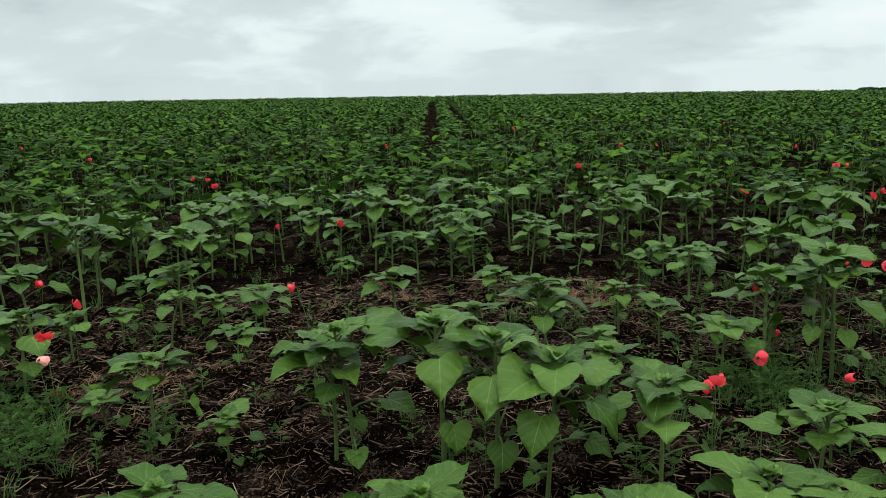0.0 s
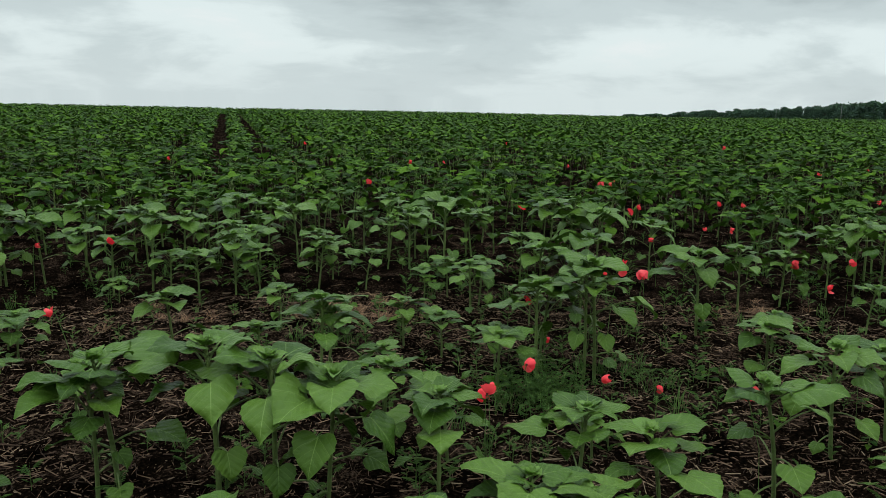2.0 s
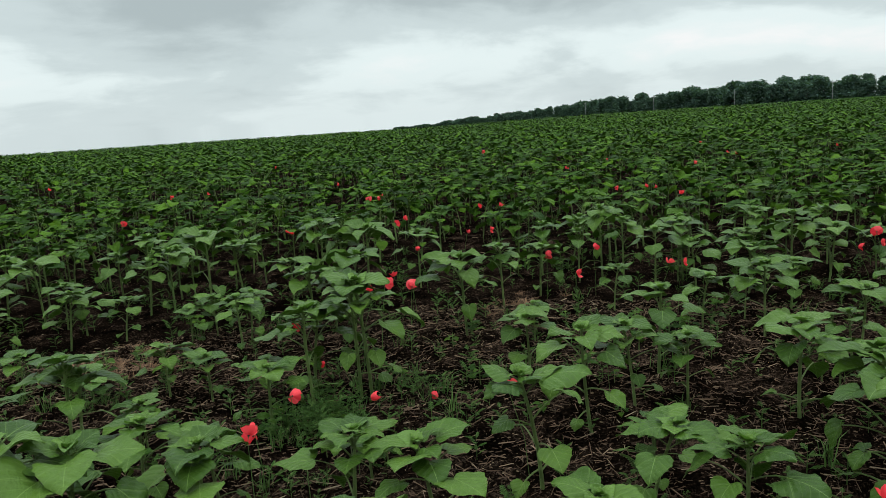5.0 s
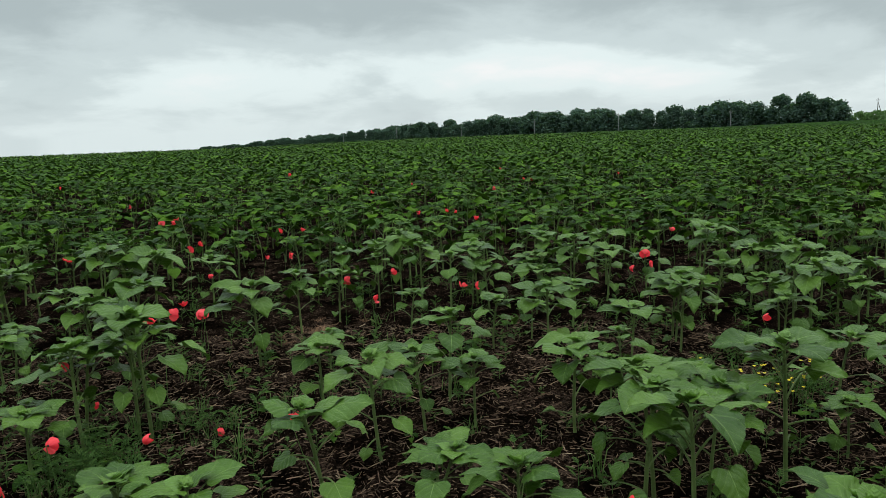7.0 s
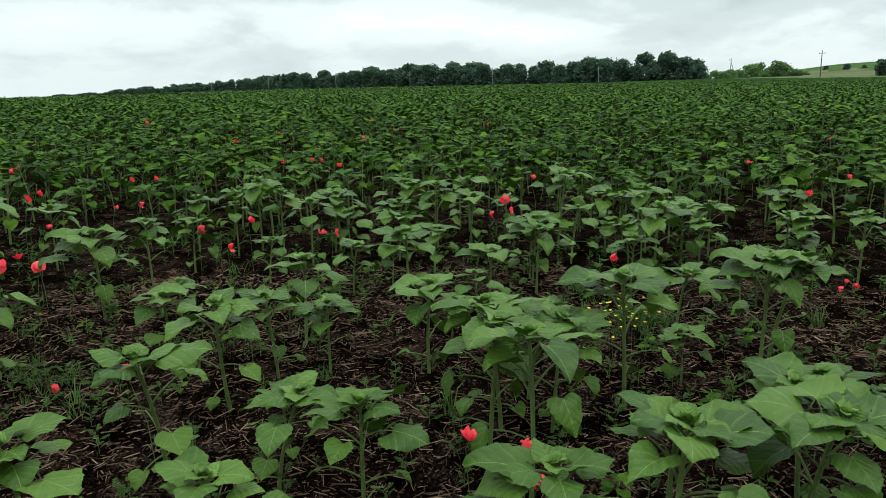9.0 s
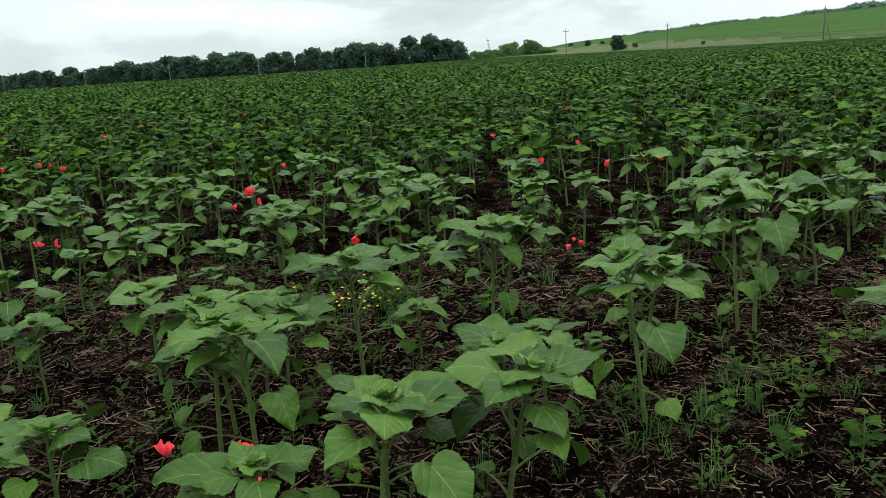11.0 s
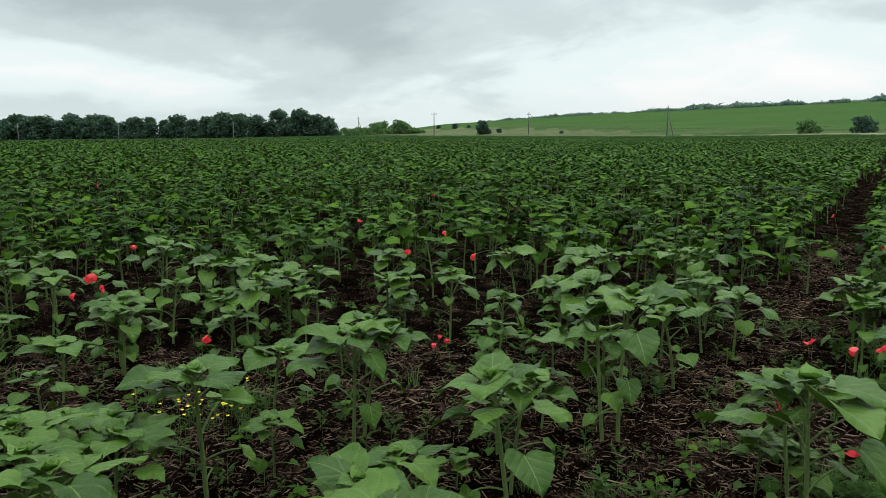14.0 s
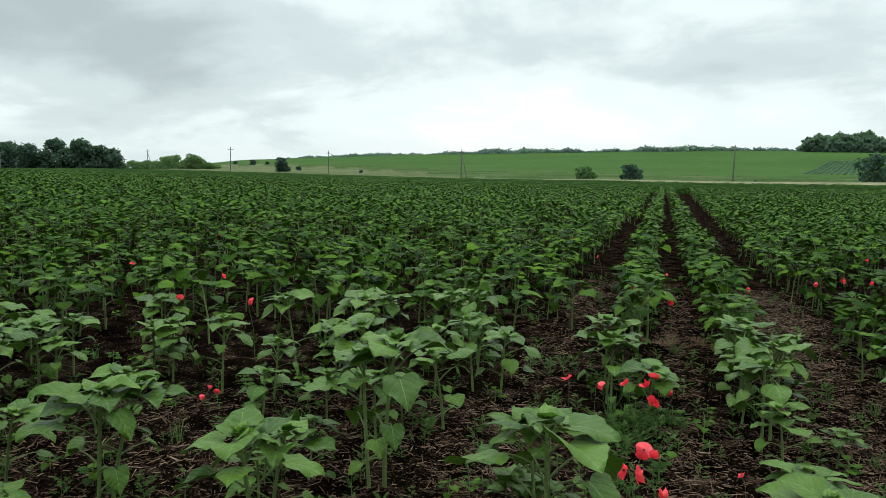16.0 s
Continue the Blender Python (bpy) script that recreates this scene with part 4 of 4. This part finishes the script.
def power_pole(high, brace, arm, mat, thick=0.16):
    root = new("power_pole")
    v, f = tube([(0, 0, -0.5), (0, 0, high * 0.5), (0, 0, high)], [thick, thick * 0.85, thick * 0.65], 8)
    part("post", mesh_of("post", v, f, [mat]), root)
    if brace:
        v, f = tube([(0, brace, -0.4), (0, 0.05, high * 0.86)], [thick * 0.9, thick * 0.6], 8)
        part("brace", mesh_of("brace", v, f, [mat]), root, "slanting wooden brace")
    if arm:
        v, f = box((-0.06, -arm, high - 0.75), (0.06, arm, high - 0.63))
        bar = part("crossarm", mesh_of("crossarm", v, f, [mat], smooth=False), root)
        for y in (-arm + 0.1, arm - 0.1, 0.0):
            z = high - 0.63 if y else high
            v, f = tube([(0, y, z - 0.02), (0, y, z + 0.1), (0, y, z + 0.22)], [0.05, 0.09, 0.04], 6)
            part("insulator", mesh_of("insulator", v, f, [M_CONCRETE]), bar, "pale insulator")
    return root


for az, d, top_el, brace, arm in ((74.58, 340, 0.95, -2.3, 0.7), (80.13, 262, 1.30, 0, 0.9), (87.04, 262, 1.28, 0, 0.6), (96.80, 205, 1.68, -1.7, 0.5), (115.95, 160, 2.42, 0, 0.55)):
    x, y = d * math.sin(radians(az)), d * math.cos(radians(az))
    g = float(ground_z(x, y))
    p = power_pole(1.4 + d * math.tan(radians(top_el)) - g, brace, arm, M_POLE)
    p.matrix_basis = pose(x, y, g, 0, 0, -az + 90)
    tagged(p, "weathered grey power pole with crossarm" + (" and slanting brace" if brace else "") + " in the grass", "power pole", "power poles along the field")
for az, top_el in ((38.19, -0.2), (42.1, 0.12), (46.85, 0.3), (52.2, 0.3), (58.2, 0.55), (65.76, 0.55)):
    d = 228 / math.sin(radians(az)) * (1 + 0.12 * (66 - az) / 28)
    x, y = d * math.sin(radians(az)), d * math.cos(radians(az))
    g = float(ground_z(x, y))
    p = power_pole(1.4 + d * math.tan(radians(top_el)) - g, 0, 0.5, M_CONCRETE, 0.13)
    p.matrix_basis = pose(x, y, g, 0, 0, -az + 90)
    tagged(p, "pale concrete power pole standing before the trees", "power pole", "power poles before the belt")


# ---- poppies ----
def petal_shape(rng, size, open_angle):
    """A crumpled petal, broader than long, with an uneven rim."""
    verts, faces = [], []
    rows, cols = 5, 8
    ph, notch = rng.uniform(0, 6), rng.uniform(0.02, 0.07)
    bend = rng.uniform(-0.35, 0.5)
    for k in range(rows + 1):
        s = k / rows
        for c in range(cols + 1):
            a = (c / cols - 0.5) * 2.0
            r = size * s * (1 - notch * math.sin(5 * a + ph) ** 2 - 0.20 * abs(a) ** 3)
            lift = open_angle * s ** 0.6 + bend * s * s
            w = size * s * (0.13 * math.sin(3.1 * a + ph) + 0.05 * math.sin(8 * a + 2 * ph + 3 * s))
            rad = r * math.cos(lift) + 0.003
            verts.append((rad * math.cos(a * 0.95), rad * math.sin(a * 0.95) * 1.2, r * math.sin(lift) + w))
    for k in range(rows):
        for c in range(cols):
            i = k * (cols + 1) + c
            faces.append((i, i + 1, i + cols + 2, i + cols + 1))
    return verts, faces


def poppy(seed, high, mat, size, outward):
    rng = random.Random(seed)
    root = new("poppy")
    nod = radians(rng.choice((20, 40, 60, 75, 90, 105, 120)))
    b = outward + rng.uniform(-2.2, 2.2)
    tip = Vector((0, 0, high))
    foot = Vector((rng.uniform(-0.09, 0.09), rng.uniform(-0.09, 0.09), -0.01))
    neck = tip + Vector((-0.012 * math.cos(b), -0.012 * math.sin(b), 0.004 if nod > 1 else -0.02))
    v, f = tube([foot, foot * 0.8 + Vector((0, 0, high * 0.5)), neck, tip], [0.0017, 0.0016, 0.0014, 0.0013], 4)
    part("stem", mesh_of("stem", v, f, [M_WEED]), root, "thin hairy green stem")
    aim_m = Matrix.Translation(tip) @ Matrix.Rotation(b, 4, "Z") @ Matrix.Rotation(nod, 4, "Y")
    v, f = tube([(0, 0, -0.004), (0, 0, 0.004), (0, 0, 0.010), (0, 0, 0.012)], [0.003, 0.006, 0.006, 0.004], 7)
    ob = part("seed_head", mesh_of("seed_head", v, f, [M_CENTRE]), root, "dark poppy centre")
    ob.matrix_basis = aim_m
    open_a = rng.choice((0.55, 0.75, 0.95, 1.1, 1.25))
    for k in range(4):
        v, f = petal_shape(rng, size * rng.uniform(0.031, 0.043), open_a * rng.uniform(0.5, 1.3))
        ob = part("petal", mesh_of("petal", v, f, [mat]), root)
        ob.matrix_basis = aim_m @ Matrix.Rotation(k * math.pi / 2 + rng.uniform(-0.25, 0.25), 4, "Z")
    return root


for n, (x, y, h) in enumerate(POPPY_SPOTS):
    faded = math.hypot(x + 1.69, y - 3.04) < 0.03
    p = poppy(n, h, M_PINK if faded else M_PETAL, 1.0 if h > 0.15 else 0.55, math.atan2(y, x))
    p.matrix_basis = pose(x, y, float(ground_z(x, y)))
    tagged(p, "faded pink poppy among the sunflowers" if faded else "red poppy in bloom among the sunflowers" if h > 0.15 else "red poppy lying low on the soil", "poppy", "poppies in the field")

# ---- weeds, litter and clods ----
wr = np.random.default_rng(17)


def grass_tuft(seed, blades, high):
    rng = random.Random(seed)
    v, t, i = [], [], []
    for _ in range(blades):
        a, lean, h = rng.uniform(0, 6.28), rng.uniform(0.2, 1.3), high * rng.uniform(0.5, 1.1)
        o = Vector((rng.gauss(0, 0.02), rng.gauss(0, 0.02), -0.01))
        d = Vector((math.cos(a), math.sin(a), 0))
        side = Vector((-d.y, d.x, 0)) * rng.uniform(0.0018, 0.0035)
        p1 = o + d * lean * h * 0.3 + Vector((0, 0, h * 0.6))
        p2 = o + d * lean * h * 0.95 + Vector((0, 0, h * (1 - 0.3 * lean)))
        n = len(v)
        v += [o - side, o + side, p1 + side * 0.8, p1 - side * 0.8, p2]
        t += [(n, n + 1, n + 2), (n, n + 2, n + 3), (n + 3, n + 2, n + 4)]
    return np.array([tuple(q) for q in v], np.float32), np.array(t, np.int32), np.zeros(len(t), np.int32)


def feather_weed(seed, high):
    """A small weed with finely cut leaves."""
    rng = random.Random(seed)
    v, t = [], []

    def leaflet(o, d, length, width):
        side = d.cross(Vector((0, 0, 1))).normalized() * width
        n = len(v)
        m = o + d * length * 0.5 + Vector((0, 0, 0.1 * length))
        v.extend([o, m + side, o + d * length, m - side])
        t.extend([(n, n + 1, n + 2), (n, n + 2, n + 3)])

    for k in range(rng.randint(6, 9)):
        a = k * 2.4 + rng.uniform(-0.3, 0.3)
        z = high * (0.15 + 0.8 * k / 9)
        d = Vector((math.cos(a), math.sin(a), rng.uniform(0.2, 0.9))).normalized()
        o = Vector((0, 0, z))
        ln = high * rng.uniform(0.3, 0.55)
        leaflet(o, d, ln, 0.003)
        for q in range(2, 6):
            p = o + d * ln * q / 7
            for sgn in (1, -1):
                e = (d + sgn * d.cross(Vector((0, 0, 1))) * 1.1).normalized()
                leaflet(p, e, ln * 0.38 * (1 - 0.09 * q), 0.0045)
    n = len(v)
    v.extend([Vector((-0.003, 0, -0.02)), Vector((0.003, 0, -0.02)), Vector((0, 0, high))])
    t.append((n, n + 1, n + 2))
    return np.array([tuple(q) for q in v], np.float32), np.array(t, np.int32), np.zeros(len(t), np.int32)


def around(centres, count, spread):
    c = np.array(centres, float)
    p = c[wr.integers(0, len(c), count)] + wr.normal(0, 1, (count, 2)) * spread
    return p


def fan(count, r0, r1):
    a = np.radians(wr.uniform(-42, 134, count))
    r = np.sqrt(wr.uniform(r0 * r0, r1 * r1, count))
    return np.column_stack([0.3 + r * np.sin(a), r * np.cos(a)])


def scattered(name, shapes, xy, lo, hi, mats, label, category, sink=0.0, flat=1.0):
    s = wr.uniform(lo, hi, len(xy))
    rows = np.column_stack([xy, surface_z(xy[:, 0], xy[:, 1]) - sink, wr.uniform(0, 6.283, len(xy)), s, s * flat])
    return tagged(crowd(name, shapes, rows, mats), label, category, kind="stuff")


GRASSY = [(-1.85, 2.95), (-1.7, 2.75), (1.45, 3.25), (1.55, 3.35), (1.3, 3.2), (1.7, 3.3), (2.1, 3.28), (3.45, -0.3), (3.6, -0.45), (3.2, -0.2), (3.7, -1.5), (3.9, -1.6), (5.2, -2.0), (4.8, -1.8), (4.3, 1.35), (4.5, 1.6), (2.9, 3.3), (5.9, -2.3), (0.75, 4.3)]
LUSH = [(-1.85, 2.95), (-1.7, 2.75), (-1.95, 3.1), (1.5, 3.3), (1.35, 3.2), (3.72, -1.42), (3.85, -1.52), (3.6, -1.5), (4.85, -1.82), (5.0, -1.98)]
tufts = [grass_tuft(s, 16, 0.17) for s in range(5)]
scattered("grass", tufts, np.concatenate([around(GRASSY, 150, 0.2), fan(120, 1.6, 8), fan(400, 5, 14)]), 0.35, 0.95, [M_WEED], "thin green grass tufts between the rows", "grass")
feathers = [feather_weed(s, 0.16) for s in range(6)]
scattered("weeds", feathers, np.concatenate([around(GRASSY, 200, 0.28), around(LUSH, 340, 0.12), fan(1300, 1.8, 7), fan(400, 7, 12)]), 0.3, 1.0, [M_WEED], "low feathery green weeds on the soil", "weed")


def seedling(seed):
    """A low weed with a few small heart-shaped leaves."""
    rng = random.Random(seed)
    verts, tris, index = [], [], []
    high = rng.uniform(0.10, 0.17)
    bits = [(Matrix(), *tube([(0, 0, -0.01), (0.004, 0, high * 0.5), (0, 0.004, high)], [0.004, 0.0035, 0.0025], 4), None)]
    for k in range(rng.randint(6, 9)):
        z = high * (0.3 + 0.7 * k / 8)
        v, f, i, _ = leaf_shape(rng, rng.uniform(0.02, 0.045), 0.7, rng.uniform(0.045, 0.075) * (1.1 - 0.05 * k), radians(rng.uniform(-20, 25)), radians(rng.uniform(10, 45)), 0.2, 5, 1, 3, 0.0016)
        bits.append((Matrix.Translation((0, 0, z)) @ Matrix.Rotation(k * 2.4 + rng.uniform(-0.3, 0.3), 4, "Z"), v, f, i))
    for m, v, f, i in bits:
        n = len(verts)
        verts += [tuple(m @ Vector(q)) for q in v]
        for q, face in enumerate(f):
            for c in range(1, len(face) - 1):
                tris.append((n + face[0], n + face[c], n + face[c + 1]))
                index.append(1 if i is None else i[q])
    return np.array(verts, np.float32), np.array(tris, np.int32), np.array(index, np.int32)


scattered("broadleaf_weeds", [seedling(s) for s in range(8)], np.concatenate([fan(120, 2.0, 6.5), fan(120, 6.5, 10), around(GRASSY, 40, 0.3)]), 0.45, 1.0, [M_CLOSE, M_STEM], "small broad-leaved green weeds between the rows", "weed")


def sliver(seed):
    """A bit of old straw: a bent three-sided splinter."""
    rng = random.Random(seed)
    ln, w, h = 0.008 + 0.075 * rng.random() ** 2.2, rng.uniform(0.0004, 0.0017), rng.uniform(0.001, 0.003)
    b, rise = rng.uniform(-0.3, 0.3) * ln, rng.uniform(-0.2, 0.2) * ln
    v = [(-ln / 2, -w, 0.002 - rise), (-ln / 2, w, 0.002 - rise), (-0.45 * ln, 0, h + 0.003 - rise), (ln / 2, b - w, 0.002 + rise), (ln / 2, b + w, 0.002 + rise), (0.45 * ln, b, h + 0.003 + rise)]
    t = [(0, 3, 5), (0, 5, 2), (2, 5, 4), (2, 4, 1)]
    return np.array(v, np.float32), np.array(t, np.int32), np.zeros(len(t), np.int32)


def along_lane(count, v0, spread, u0, u1):
    u, v = wr.uniform(u0, u1, count), wr.normal(v0, spread, count)
    return np.column_stack([ROW_U.x * u + ROW_V.x * v, ROW_U.y * u + ROW_V.y * v])


slivers = [sliver(s) for s in range(24)]
scattered("straw_litter", slivers, np.concatenate([fan(72000, 1.5, 5.5), fan(18000, 5.5, 11), fan(6000, 11, 20), along_lane(12000, -1.35, 0.28, 3.5, 12), along_lane(5000, 0.7, 0.2, 4, 12), along_lane(2500, -0.3, 0.12, 4, 12)]), 0.45, 1.25, [M_STRAW], "scattered pale straw and stalk bits on soil", "straw")
RUSSET = [(0.66, 5.13), (0.97, 4.83), (0.81, 4.75), (-1.66, 3.38), (3.44, 4.39), (7.34, -3.18), (-0.35, 5.0)]
tangles = [grass_tuft(s + 50, 26, 0.2) for s in range(3)]
scattered("dead_weeds", tangles, around(RUSSET, 100, 0.17), 0.4, 1.0, [M_RUSSET], "dry russet dead weeds lying on the soil", "dead weeds", flat=0.28)


def clod(seed):
    rng = random.Random(seed)
    bm = bmesh.new()
    bmesh.ops.create_icosphere(bm, subdivisions=1, radius=1)
    for q in bm.verts:
        q.co *= rng.uniform(0.65, 1.2)
        q.co.z *= 0.7
    bm.verts.ensure_lookup_table()
    v = np.array([tuple(q.co) for q in bm.verts], np.float32)
    t = np.array([[q.index for q in f.verts] for f in bm.faces], np.int32)
    bm.free()
    return v, t, np.zeros(len(t), np.int32)


clods = [clod(s) for s in range(6)]
scattered("soil_clods", clods, np.concatenate([fan(3400, 1.0, 6.0)]), 0.004, 0.022, [M_SOIL], "crumbled dark brown clods of soil", "soil")


def yellow_flowers():
    """A patch of small yellow blooms on thin stems."""
    rng = random.Random(4)
    v, t, i = [], [], []
    for _ in range(46):
        x, y, h = rng.gauss(4.08, 0.13), rng.gauss(1.40, 0.13), rng.uniform(0.09, 0.22)
        n = len(v)
        v += [(x - 0.002, y, 0), (x + 0.002, y, 0), (x, y, h)]
        t.append((n, n + 1, n + 2))
        i.append(1)
        for k in range(6):
            a = k * 1.047
            n = len(v)
            v += [(x, y, h), (x + 0.009 * math.cos(a - 0.4), y + 0.009 * math.sin(a - 0.4), h + 0.006), (x + 0.009 * math.cos(a + 0.4), y + 0.009 * math.sin(a + 0.4), h + 0.006)]
            t.append((n, n + 1, n + 2))
            i.append(0)
    ob = new("yellow_flowers", tri_mesh("yellow_flowers", v, t, [M_YELLOW, M_WEED], i))
    return tagged(ob, "patch of small yellow wildflowers on thin stems", "wildflowers", kind="stuff")


yellow_flowers()

# young bushes planted in rows on the far slope
ru, rv = Vector((math.sin(radians(124)), math.cos(radians(124)))), Vector((math.cos(radians(124)), -math.sin(radians(124))))
base = Vector((360 * math.sin(radians(122.0)), 360 * math.cos(radians(122.0))))
planted = np.array([tuple(base + ru * (5.0 * i + wr.uniform(-1.5, 1.5)) + rv * (2.5 * j + wr.uniform(-0.3, 0.3))) for i in range(0, 56) for j in range(-4, 7)])
scattered("planted_bushes", clods, planted, 0.5, 0.9, [M_TREE], "rows of small green bushes on the hillside", "bushes")
